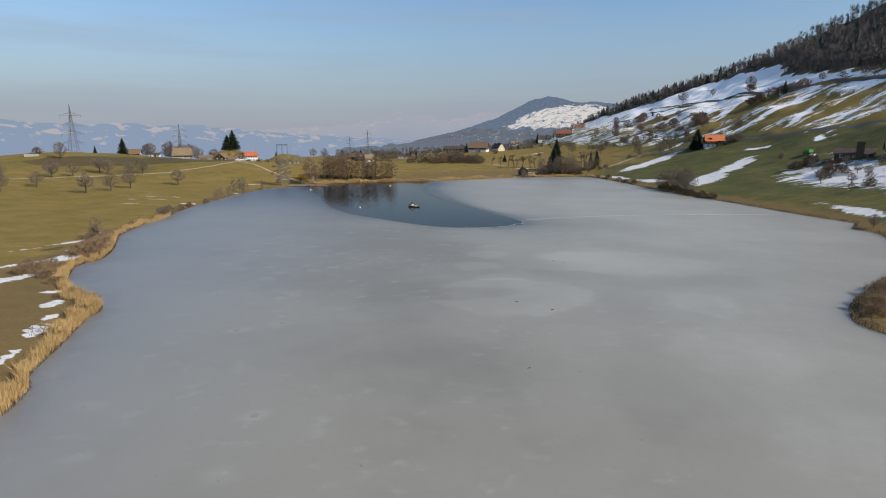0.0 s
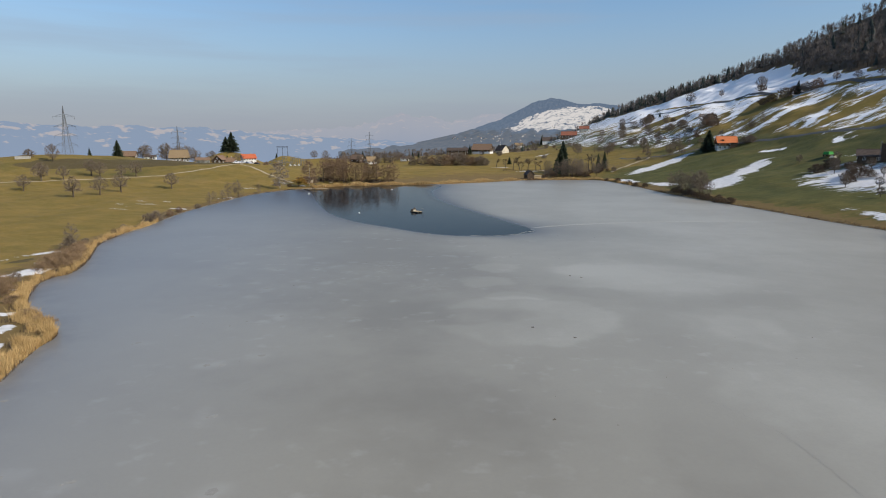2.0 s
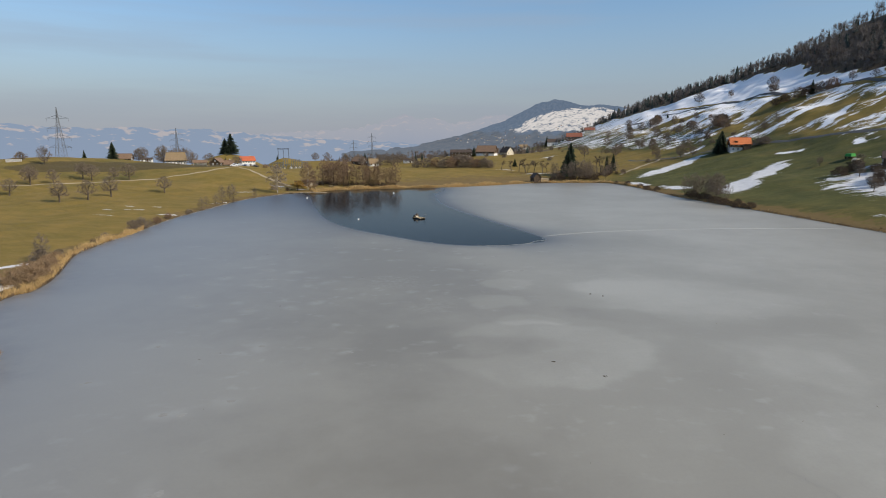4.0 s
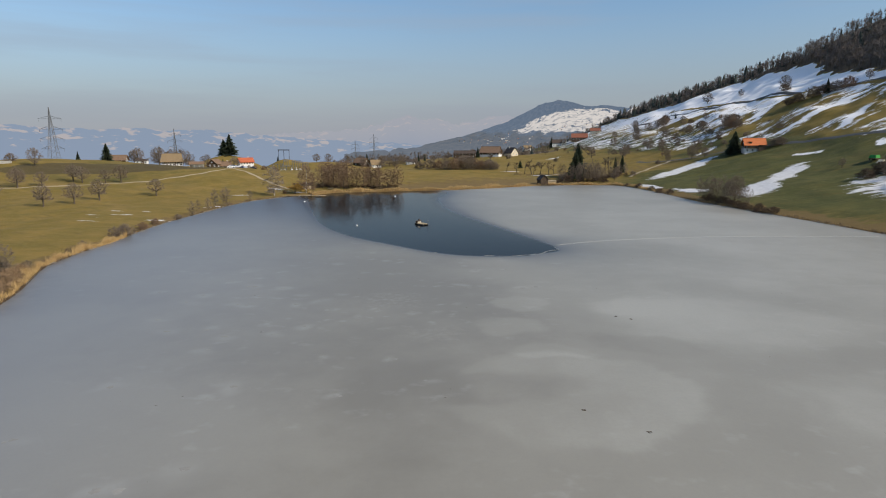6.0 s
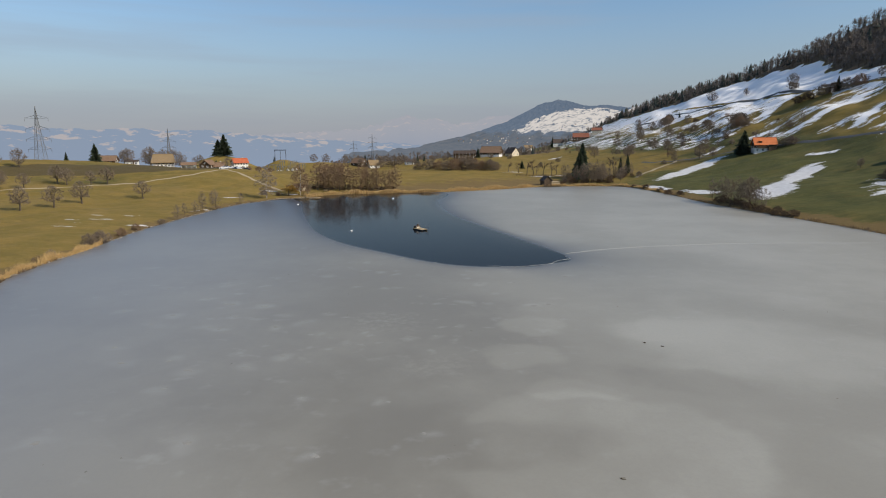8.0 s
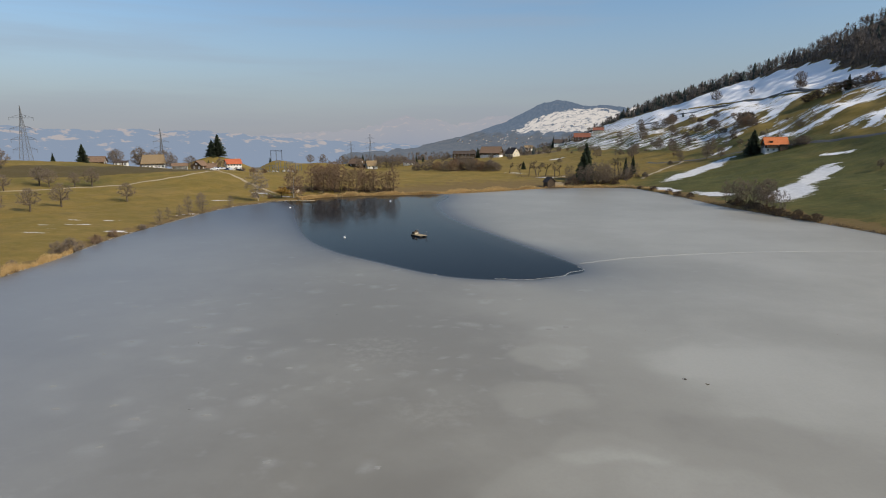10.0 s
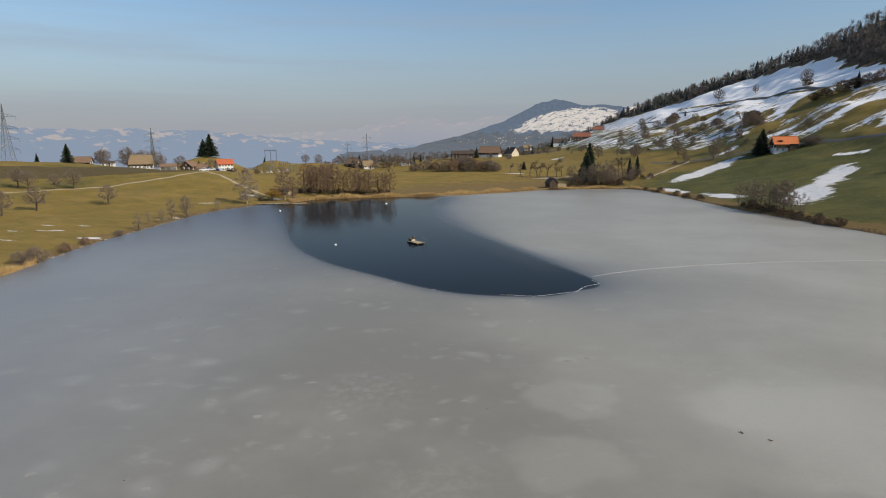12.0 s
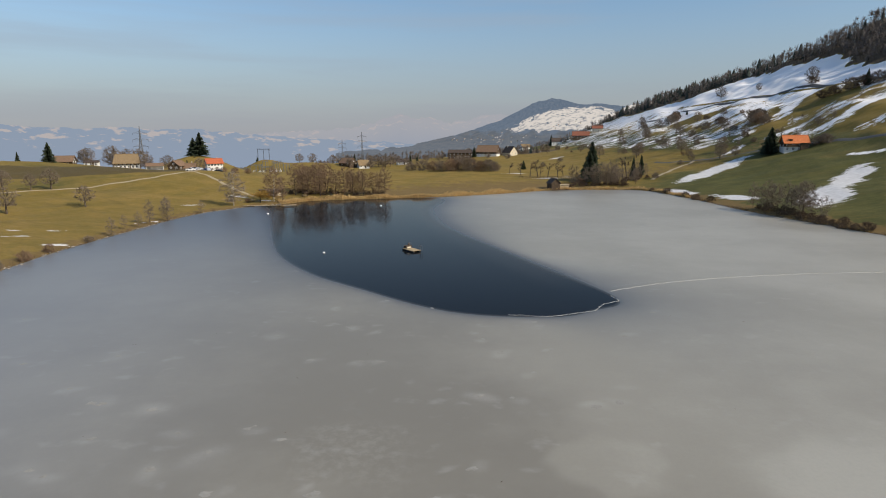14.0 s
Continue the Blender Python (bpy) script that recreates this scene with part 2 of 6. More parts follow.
# lake: frosted ice that thins out into open dark water
w = Mat("lake_ice", 0.4, 0.5)
melt = w.attr("melt")
cloud = w.noise(0.05, 5, 0.6, (1, 1, 1), 8)
small = w.noise(0.22, 5, 0.62, (1, 1, 1), 8, 40)
dots = w.noise(0.42, 3, 0.5, (0.9, 1.1, 1), 8, 11)
where = w.noise(0.045, 2, 0.5, (1, 1, 1), 0, 77)
grain = w.noise(2.6, 5, 0.75)
tone = w.val("ADD", w.attr("tone"), w.val("ADD", w.fit(cloud, 0.3, 0.7, -0.10, 0.10), w.fit(small, 0.3, 0.7, -0.05, 0.05)))
frost = w.mix(w.fit(tone, 0.0, 0.55), (0.215, 0.197, 0.158), (0.298, 0.278, 0.226))
frost = w.mix(w.fit(tone, 0.50, 1.1), frost, (0.400, 0.381, 0.320))
flakes = w.val("MULTIPLY", w.fit(dots, 0.56, 0.80), w.fit(where, 0.40, 0.62, 0, 0.42))
frost = w.mix(flakes, frost, (0.45, 0.43, 0.385))
frost = w.mix(w.val("MULTIPLY", w.attr("spots"), w.fit(grain, 0.25, 0.7, 0.35, 0.85)), frost, (0.50, 0.48, 0.435))
frost = w.mix(w.val("MULTIPLY", w.attr("scuff"), w.fit(w.noise(1.1, 4, 0.7), 0.40, 0.66, 0, 0.28)), frost, (0.40, 0.375, 0.315))
frost = w.mix(w.fit(grain, 0.35, 0.8, 0.0, 0.16), frost, (0.20, 0.19, 0.175))
# blue of the reflected sky, put into the western ice colour
frost = w.mix(w.val("MULTIPLY", w.attr("bluish"), 0.62), frost, (0.205, 0.220, 0.244))
frost = w.mix(w.attr("thin"), frost, (0.070, 0.082, 0.105))
frost = w.mix(w.val("MULTIPLY", w.attr("clear"), 0.78), frost, (0.062, 0.070, 0.082))
frost = w.mix(w.val("MULTIPLY", w.attr("rim"), w.fit(small, 0.3, 0.7, 0.25, 0.85)), frost, (0.115, 0.120, 0.130))
w.put(w.mix(melt, frost, (0.010, 0.0125, 0.016)), "Base Color")
w.put(w.fit(melt, 0.0, 1.0, 0.40, 0.10), "Roughness")
w.put(w.fit(melt, 0.0, 0.7, 0.42, 0.019), "Specular IOR Level")
w.put(w.mix(melt, (1, 1, 1), (0.92, 0.96, 1.0)), "Specular Tint")
ripple = w.val("ADD", w.val("MULTIPLY", w.noise(1.3, 3, 0.6, (1, 2.2, 1)), w.val("MULTIPLY", melt, 0.8)), w.val("MULTIPLY", grain, 0.22))
w.bump(ripple, 0.22, 0.03)
LAKE_SURFACE = w.m


# ---- ground and lake ----
def axis(a, b, fine, lo, hi):
    """Evenly fine between a and b, widening towards lo and hi."""
    v = list(np.arange(a, b, fine))
    d = fine
    while v[-1] < hi:
        d *= 1.09
        v.append(v[-1] + d)
    d = fine
    while v[0] > lo:
        d *= 1.09
        v.insert(0, v[0] - d)
    return np.array(v)


def sheet(name, xs, ys, zfun, material, fields):
    """One grid mesh with named values on its points."""
    X, Y = np.meshgrid(xs, ys)
    Z = zfun(X, Y)
    n, m = X.shape
    me = bpy.data.meshes.new(name)
    verts = np.stack([X, Y, Z], -1).reshape(-1, 3)
    k = np.arange(n * m).reshape(n, m)
    quads = np.stack([k[:-1, :-1], k[:-1, 1:], k[1:, 1:], k[1:, :-1]], -1).reshape(-1, 4)
    me.vertices.add(len(verts))
    me.vertices.foreach_set("co", verts.ravel())
    me.loops.add(quads.size)
    me.loops.foreach_set("vertex_index", quads.ravel())
    me.polygons.add(len(quads))
    me.polygons.foreach_set("loop_start", np.arange(0, quads.size, 4))
    me.update(calc_edges=True)
    for field, values in fields(X, Y, Z).items():
        me.attributes.new(field, "FLOAT", "POINT").data.foreach_set("value", np.asarray(values, np.float32).ravel())
    me.polygons.foreach_set("use_smooth", np.ones(len(quads), bool))
    me.materials.append(material)
    return new(name, me)


def spot(X, Y, x, y, rx, ry, turn=0):
    """1 in the middle of an oval, falling to 0 at its rim and below 0 outside."""
    c, s = math.cos(radians(turn)), math.sin(radians(turn))
    a, b = (X - x) * c + (Y - y) * s, -(X - x) * s + (Y - y) * c
    return np.maximum(1 - np.sqrt((a / rx) ** 2 + (b / ry) ** 2), -1)


# foot of the wood on the great slope: y and x of its edge
WOOD_Y = [330, 432, 494, 529, 581, 616, 674, 690, 728, 792, 1000, 1400]
WOOD_X = [288, 309, 323, 346, 353, 346, 353, 330, 312, 292, 285, 300]


def wood_edge(y):
    return np.interp(y, WOOD_Y, WOOD_X) + 2.5 * np.sin(np.asarray(y) * 0.21) + 1.8 * np.sin(np.asarray(y) * 0.47 + 1)


# drifts of old snow: place, half length, half width, turn, strength
SLOPE_DRIFTS = [(150, 354, 40, 9.5, 30, 1.2), (134, 256, 25, 9.5, 47, 1.25), (158, 277, 30, 7.5, 41, 1.2), (158, 204, 23, 46, -12, 1.05), (125, 160, 4, 26, 0, 0.8), (115, 316, 4, 20, 4, 1.1), (119, 282, 4.5, 18, 8, 1.1),
                (188, 306, 10, 4, -60, 0.9), (202, 280, 9, 4, 60, 0.8), (186, 247, 12, 3, -30, 0.7), (246, 374, 40, 6.5, 4, 1.1), (230, 335, 36, 6.0, 30, 0.95), (234, 302, 36, 5.5, 18, 0.8)]
SHORE_DRIFTS = [(77, 389, 12, 2.6, 0, 1.1), (61, 60, 4, 12, 20, 0.8), (59, 67.5, 5, 3, 40, 1.2), (-76, 134, 8, 2.2, 60, 0.95), (-68.8, 116.5, 5, 3.4, 75, 1.2), (-67.5, 100, 8, 2.8, 60, 1.0), (-57, 91.5, 3, 1.6, 60, 0.9),
                (-53, 84.2, 4.4, 2.0, 100, 1.0), (-49.8, 78.0, 3, 1.6, 90, 0.9), (-48.4, 72, 6, 1.7, 100, 1.0), (-46.4, 63, 6, 1.6, 100, 1.0), (-80, 125, 7, 1.4, 60, 0.7), (-73, 111, 7, 1.4, 60, 0.7), (-72, 124, 8, 1.3, 65, 0.6)]
MEADOW_DRIFTS = [(-100, 228, 10, 1.5, 10, 0.62), (-98, 219, 9, 1.5, 8, 0.62), (-92, 214, 8, 1.4, 8, 0.6), (-97, 206, 8, 1.5, 8, 0.65), (-90, 222, 7, 1.3, 10, 0.6), (-78, 212, 5, 1.8, 10, 0.8), (-73.5, 248, 7, 1.5, 60, 0.7),
                 (-68, 262, 7, 1.5, 65, 0.6), (-75, 287, 7, 2.0, 20, 0.75), (-88, 231, 6, 1.3, 12, 0.5), (-64, 308, 6, 2.5, 0, 0.6), (-52, 303, 5, 2.0, 0, 0.7)]
FAR_DRIFTS = [(187, 400, 26, 6, 30, 0.8), (135, 587, 14, 5, 10, 0.8), (173, 760, 50, 7, 20, 0.8), (208, 790, 40, 8, 20, 0.9), (150, 700, 30, 5, 25, 0.7), (64, 416, 10, 3, 0, 0.7), (90, 391, 9, 2.2, 0, 0.8), (205, 640, 30, 6, 15, 0.7)]
DRIFTS = SLOPE_DRIFTS + SHORE_DRIFTS + MEADOW_DRIFTS + FAR_DRIFTS
# turf ridges that stay free of snow between the gullies
RIDGES = [(232, 358, 30, 8, 6), (242, 321, 26, 4.5, 10), (262, 415, 26, 5, 52), (212, 415, 22, 8, 30), (205, 330, 10, 20, 10), (252, 560, 12, 30, 25), (258, 436, 32, 11, 45), (236, 452, 20, 6, 40)]


def ground_fields(X, Y, Z):
    s = outside(X, Y, LAKE_LOOP)
    right = step(X, 60, 135) * step(Y, 60, 120)
    slope = step(X, 118, 150) * step(Y, 60, 120)
    up = step(Z, 14 - 5 * step(Y, 400, 460), 25 - 6 * step(Y, 400, 460)) * slope * step(Y, 225, 290)
    snow = -0.75 + up * (1.08 + 0.12 * step(Y, 380, 440) + 0.20 * waves(X, Y, 21, 60))
    deep = step(Y, 395, 450) * (1 - step(Y, 1100, 1500))
    snow = snow + slope * deep * (0.36 * step(Z, 26, 42) + 1.0 * step(Z, 54, 59))
    snow = snow + 0.15 * slope * step(Y, 415, 470) * step(Z, 9, 20) * (1 - step(Z, 30, 40)) * (1 - step(Y, 900, 1200))
    snow = snow + slope * (1 - deep) * 0.5 * step(Z, 45, 58)
    snow = np.minimum(snow, 0.42 + 0.28 * step(Z, 30, 42) + 0.9 * step(Z, 50, 58))
    for x, y, rx, ry, turn, k in DRIFTS:
        snow = np.maximum(snow, -0.05 + 1.3 * k * spot(X, Y, x, y, rx, ry, turn))
    for x, y, rx, ry, turn in RIDGES:
        snow = snow - 0.8 * step(spot(X, Y, x, y, rx * 1.2, ry * 1.3, turn), 0, 0.5)
    edge = wood_edge(Y)
    wood = np.clip((X - edge) / 6, -1, 1)
    wood = np.where((Y < 300) | (Z < 20) | (Y > 1020), -1, wood)
    snow = snow - 2 * step(wood, -0.2, 0.6)
    wood = np.maximum(wood, -1 + 1.95 * step(Y, 655, 700) * (1 - step(X, 140, 230)))
    # the farm road that crosses the snow field
    lane = np.abs(Z - (57 - 0.012 * (Y - 430))) / 1.8
    snow = snow - 1.2 * slope * step(-lane, -1, 0) * step(Y, 300, 340) * (1 - step(Y, 640, 700))
    lush = 0.02 + 0.30 * step(Y, 262, 320) * (1 - step(X, -110, -60)) + 0.9 * right * (1 - 0.85 * step(Z, 21, 33)) * (1 - 0.8 * step(Y, 330, 380) * (1 - step(X, 150, 200)))
    field = spot(X, Y, -146, 352, 78, 22, 20) * 2.2
    for x, y, rx, ry, turn in ((-58.5, 95, 8, 3, 35), (-55, 87.5, 4, 4, 0), (-70, 120, 9, 2.5, 65), (-74, 128, 9, 2.5, 60)):
        field = np.maximum(field, 1.5 * spot(X, Y, x, y, rx, ry, turn))
    litter = np.maximum(1.15 - s / (5 + 4 * step(X, 60, 100) + 26 * (1 - step(Y, 92, 112)) * (1 - step(X, -40, 0)) + 8 * (1 - step(Y, 120, 165)) * (1 - step(X, -40, 0)) + 6 * step(Y, 290, 310) * (1 - step(X, 40, 70)) + 42 * step(Y, 296, 312) * step(X, -30, 5) * (1 - step(X, 70, 95))), 0.55 * step(Y, 372, 380) * (1 - step(Y, 392, 420)) * step(X, 40, 70) - 0.1)
    # first field tones down the low snow, evening out its sunlit brightness
    return {"low_dim": 1 - step(Z, 9, 24), "snow": snow, "lush": lush, "field": field, "litter": litter, "wood": wood}


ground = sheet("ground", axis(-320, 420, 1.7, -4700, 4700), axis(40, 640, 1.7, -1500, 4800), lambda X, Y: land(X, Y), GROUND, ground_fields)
tagged(ground, "olive winter meadows with patches of old snow round the lake", "ground", kind="structure")


# ovals on the ice, pale with wind-blown frost (k > 0) or dark and bare (k < 0): place, half sizes, turn, k
PALE = [(12.6, 116.2, 4.8, 3.9, 0, 0.42), (9.2, 105.5, 5.0, 3.7, 0, 0.36), (12.2, 96.2, 5.2, 2.6, 0, 0.30), (37, 106, 17, 11, -8, 0.20), (44, 122, 14, 10, 0, 0.16),
        (29, 113.5, 9, 4.5, 0, 0.18), (37.5, 79.3, 4.5, 7, 0, 0.18), (28.7, 115, 4, 4, 0, 0.12), (70, 135, 26, 26, 0, 0.14), (75, 190, 28, 50, 0, 0.20), (15, 66, 6, 6, 20, 0.14), (31, 60, 8, 9, 0, 0.14)]
BARE_ICE = [(23.5, 97.5, 9, 3.6, -32, -0.22), (17.6, 48.2, 5.4, 11, 0, -0.26), (26.2, 79, 4.0, 10, -20, -0.20), (-4, 84, 8, 12, 0, -0.20), (0, 58, 10, 9, 10, -0.12),
            (47, 91, 8, 5, 0, -0.16), (-6, 103, 10, 7, 10, -0.12), (2, 128, 14, 7, 0, -0.10), (36, 90, 9, 3, 5, -0.12), (22, 107, 5, 3, 0, -0.10), (45, 160, 18, 9, 5, -0.10)]
# round blurred blots of refrozen slush
BLOTS_FAR = [(-41.6, 139.9), (-51.3, 156.5), (-32.7, 141.5), (-23.7, 127.8), (-20, 123.4), (-28.6, 129.4), (-16.6, 120.2), (-14.6, 123.6), (-20, 118.2), (-15.1, 114.8), (-4.2, 161.1),
             (2.1, 156.7), (-11.1, 157.4), (-20.6, 182.2), (-4.9, 146.5), (-11.7, 138.4), (-6.4, 137.5), (-4.6, 137.3), (7.3, 143.3), (8.5, 138.6), (14.6, 149.1), (14.3, 139.3), (10.9, 132.9),
             (14.5, 125), (16.8, 125.7), (23.9, 142.8), (19, 128.2), (4.9, 128.2), (7.6, 127.4), (31.3, 151.8), (-11.6, 121.6), (-8.5, 149), (-16.9, 146.6), (2.8, 116.3), (-33.3, 133), (-36.3, 120.4)]
BLOTS_NEAR = [(-35.3, 124.5), (-29.7, 129.6), (-27, 117.8), (-10.2, 110.9), (-17.1, 107.8), (-26, 104.4), (-29, 107.1), (-20, 104.6), (-37, 111.9), (-42.7, 127), (-26.4, 123), (-8, 114.3), (-0.1, 113),
              (-20.7, 89.2), (-13.3, 96.6), (-10.5, 86.5), (-33.8, 106.8), (-32.5, 89.9), (-28.4, 118.7), (-26.6, 99.7), (-2.2, 89.2), (-20, 74.7), (-23.5, 72.2), (-35.2, 79.9), (-5.2, 95.2),
              (-20.8, 60.6), (-25, 72.3), (-27.6, 51.4), (-17.6, 49.5), (-17.9, 40.8), (-32.8, 52.3), (-40.5, 65), (-39.4, 59.5), (-29.1, 44.1), (-12, 47)]


def lake_fields(X, Y, Z):
    d = outside(X, Y, HOLE_LOOP)
    # crisp rim towards the open side, thin clear ice that thickens slowly elsewhere
    east = step(Y, 160, 180) * step(X, -4, 8)
    soft = 0.8 + 2.4 * east + 3.5 * step(Y, 205, 250)
    melt = step(-d / soft, -1.0, 0.9) * (1 - 0.13 * east * (1 - step(-d, 3.0, 9.0)))
    blown_x, blown_y = X + 0.55 * waves(X, Y, 61, 11) + 0.22 * waves(X, Y, 63, 3.5), Y + 0.6 * waves(X, Y, 62, 13) + 0.25 * waves(X, Y, 64, 4)
    # sun-side sheen is put into the tone: paler ice from x = 6 eastwards
    tone = 0.50 + 0.20 * step(X, 6, 30) - 0.17 * np.exp(-((X + 6) / 22) ** 2) * step(Y, 20, 70) - 0.22 * step(Y, 78, 125) * (1 - step(X, 0, 24)) + 0.06 * waves(X, Y, 65, 34)
    for x, y, rx, ry, turn, k in PALE + BARE_ICE:
        tone = tone + 0.75 * k * step(spot(blown_x, blown_y, x, y, rx * 1.12, ry * 1.12, turn), 0.0, 0.34 if k > 0 else 0.5)
    # a great pale hook, open on one side
    hook = step(spot(blown_x, blown_y, 11.2, 85.6, 13.0, 11.4), 0.0, 0.16) * (1 - step(spot(blown_x, blown_y, 1.5, 87.2, 13.0, 4.6), 0.0, 0.3))
    tone = tone + 0.25 * hook
    spots = np.zeros(X.shape)
    for k, (x, y) in enumerate(BLOTS_FAR + BLOTS_NEAR):
        r = 0.55 + 0.35 * math.sin(k * 2.4) ** 2 + (0.35 if x < -16 else 0.0)
        near = (np.abs(X - x) < 5) & (np.abs(Y - y) < 5)
        spots[near] = np.maximum(spots[near], (0.22 + 0.22 * math.sin(k * 1.7) ** 2) * step(spot(blown_x[near], blown_y[near], x, y, r * 1.9, r * 1.5, 20 * math.sin(k)), 0, 0.9))
    scuff = np.maximum(step(spot(blown_x, blown_y, -6, 119.5, 6.5, 6.5), 0, 0.6), 0.8 * step(spot(blown_x, blown_y, -0.5, 104, 5, 4), 0, 0.6))
    reach = 1.6 + 7 * step(X, 12, 30) * (1 - step(Y, 165, 200)) + 7 * step(Y, 190, 240) + 5 * step(-X, 10, 30)
    shore = outside(X, Y, LAKE_LOOP)
    bluish = np.clip(step(-X, -5, 60) + 0.8 * step(Y, 190, 300) * step(-X, -60, 20) - 0.15, 0, 1)
    thin = 0.78 * step(Y, 175, 285) * step(-X, 18, 52) + 0.30 * step(Y, 300, 338) * step(X, 40, 70)
    return {"melt": melt, "tone": tone, "spots": spots, "scuff": scuff, "bluish": bluish, "thin": np.clip(thin, 0, 0.85), "clear": np.exp(-np.maximum(d, 0) / reach),
            "rim": np.exp(-np.maximum(-shore, 0) / (1.5 + 4 * step(-X, 20, 60)))}


lake = sheet("water", np.concatenate([np.arange(-90, -52, 0.8), np.arange(-52, 45, 0.4), np.arange(45, 131, 0.8)]), np.concatenate([np.arange(-55, 36, 1.0), np.arange(36, 165, 0.4), np.arange(165, 357, 0.7)]), lambda X, Y: X * 0, LAKE_SURFACE, lake_fields)
tagged(lake, "frozen grey lake with a dark patch of open water", "lake", kind="structure")


# ---- building helpers ----
def mesh_from(name, verts, faces, materials, smooth=False, index=None):
    me = bpy.data.meshes.new(name)
    me.from_pydata(verts, [], faces)
    for m in materials if isinstance(materials, (list, tuple)) else [materials]:
        me.materials.append(m)
    if index is not None:
        me.polygons.foreach_set("material_index", index)
    if smooth:
        me.polygons.foreach_set("use_smooth", [True] * len(me.polygons))
    me.update()
    return me


class Shape:
    """Gathers boxes, tubes and slabs into one mesh."""

    def __init__(self):
        self.v, self.f = [], []

    def add(self, verts, faces):
        n = len(self.v)
        self.v += [tuple(p) for p in verts]
        self.f += [tuple(i + n for i in q) for q in faces]
        return self

    def box(self, x, y, z, w, d, h, turn=0.0, lean=0.0, taper=1.0):
        """A box centred on x, y that stands on z, its edges slightly tapered on request."""
        m = pose(x, y, z, 0, lean, turn)
        p = [m @ Vector((sx * w / 2 * k, sy * d / 2 * k, zz)) for zz, k in ((0, 1.0), (h, taper)) for sx, sy in ((-1, -1), (1, -1), (1, 1), (-1, 1))]
        return self.add(p, [(3, 2, 1, 0), (4, 5, 6, 7), (0, 1, 5, 4), (1, 2, 6, 5), (2, 3, 7, 6), (3, 0, 4, 7)])

    def rod(self, a, b, r0, r1=None, sides=4):
        a, b = Vector(a), Vector(b)
        r1 = r0 if r1 is None else r1
        w = (b - a).normalized()
        u = w.cross(Vector((0.3, 0.2, 1)) if abs(w.z) < 0.9 else Vector((1, 0, 0))).normalized()
        v = w.cross(u)
        ring = [math.tau * k / sides for k in range(sides)]
        p = [a + (u * math.cos(t) + v * math.sin(t)) * r0 for t in ring] + [b + (u * math.cos(t) + v * math.sin(t)) * r1 for t in ring]
        f = [(k, (k + 1) % sides, sides + (k + 1) % sides, sides + k) for k in range(sides)]
        f += [tuple(range(sides))[::-1], tuple(range(sides, 2 * sides))]
        return self.add(p, f)

    def lathe(self, profile, sides=12, at=(0, 0, 0)):
        """A turned body from (radius, height) pairs."""
        p = [(at[0] + r * math.cos(math.tau * k / sides), at[1] + r * math.sin(math.tau * k / sides), at[2] + z) for r, z in profile for k in range(sides)]
        f = [(i * sides + k, i * sides + (k + 1) % sides, (i + 1) * sides + (k + 1) % sides, (i + 1) * sides + k)
             for i in range(len(profile) - 1) for k in range(sides)]
        f += [tuple(range(sides))[::-1], tuple(range((len(profile) - 1) * sides, len(profile) * sides))]
        return self.add(p, f)


def part(name, shape, material, parent, label="", smooth=False):
    ob = new(name, mesh_from(name, shape.v, shape.f, material, smooth))
    ob.parent = parent
    if label:
        tagged(ob, label)
    return ob


def thing(name, x, y, turn=0.0, label="", category="", group="", kind="", z=None):
    """An Empty at a thing's base, standing on the ground unless z is given."""
    ob = new(name)
    ob.empty_display_size = 0.3
    ob.matrix_basis = pose(x, y, height(x, y) if z is None else z, 0, 0, turn)
    return tagged(ob, label, category, group, kind)


# ---- more materials ----
BARK = simple("grey_bark", (0.085, 0.066, 0.048), (0.16, 0.125, 0.092), 6, 0.9, 0.2, 0.5)
TWIG = simple("brown_twigs", (0.150, 0.118, 0.090), (0.258, 0.204, 0.154), 1.5, 0.9, 0.15, by_piece=True)
TWIG_RED = simple("reddish_twigs", (0.180, 0.118, 0.078), (0.285, 0.190, 0.122), 1.5, 0.9, 0.15, by_piece=True)
BIRCH_TWIG = simple("pale_twigs", (0.235, 0.185, 0.14), (0.35, 0.285, 0.22), 1.5, 0.9, 0.15, by_piece=True)
BIRCH = simple("birch_bark", (0.55, 0.52, 0.48), (0.30, 0.27, 0.24), 2.5, 0.8, 0.2, 0.2)
WILLOW = simple("willow_rods", (0.30, 0.185, 0.045), (0.42, 0.26, 0.07), 2.0, 0.85, 0.2, by_piece=True)
NEEDLE = simple("fir_needles", (0.032, 0.044, 0.026), (0.065, 0.080, 0.045), 1.2, 0.85, 0.2, by_piece=True)
REED = simple("dry_reed", (0.40, 0.26, 0.10), (0.64, 0.45, 0.21), 0.6, 0.85, 0.2, by_piece=True)
BRAMBLE = simple("tan_brush", (0.215, 0.145, 0.085), (0.350, 0.240, 0.140), 1.5, 0.9, 0.15, by_piece=True)
SHRUB = simple("dark_shrub", (0.085, 0.060, 0.042), (0.155, 0.11, 0.075), 1.5, 0.9, 0.15, by_piece=True)
STEEL = simple("galvanised_steel", (0.10, 0.11, 0.12), (0.17, 0.18, 0.19), 1.0, 0.55, 0.4)
PLASTER = simple("white_plaster", (0.72, 0.70, 0.66), (0.82, 0.81, 0.78), 1.2, 0.85, 0.2, 0.1)
CREAM = simple("cream_plaster", (0.62, 0.55, 0.42), (0.72, 0.65, 0.50), 1.2, 0.85, 0.2, 0.1)
TIMBER = simple("weathered_timber", (0.060, 0.042, 0.028), (0.135, 0.095, 0.062), 2.5, 0.85, 0.2, 0.3)
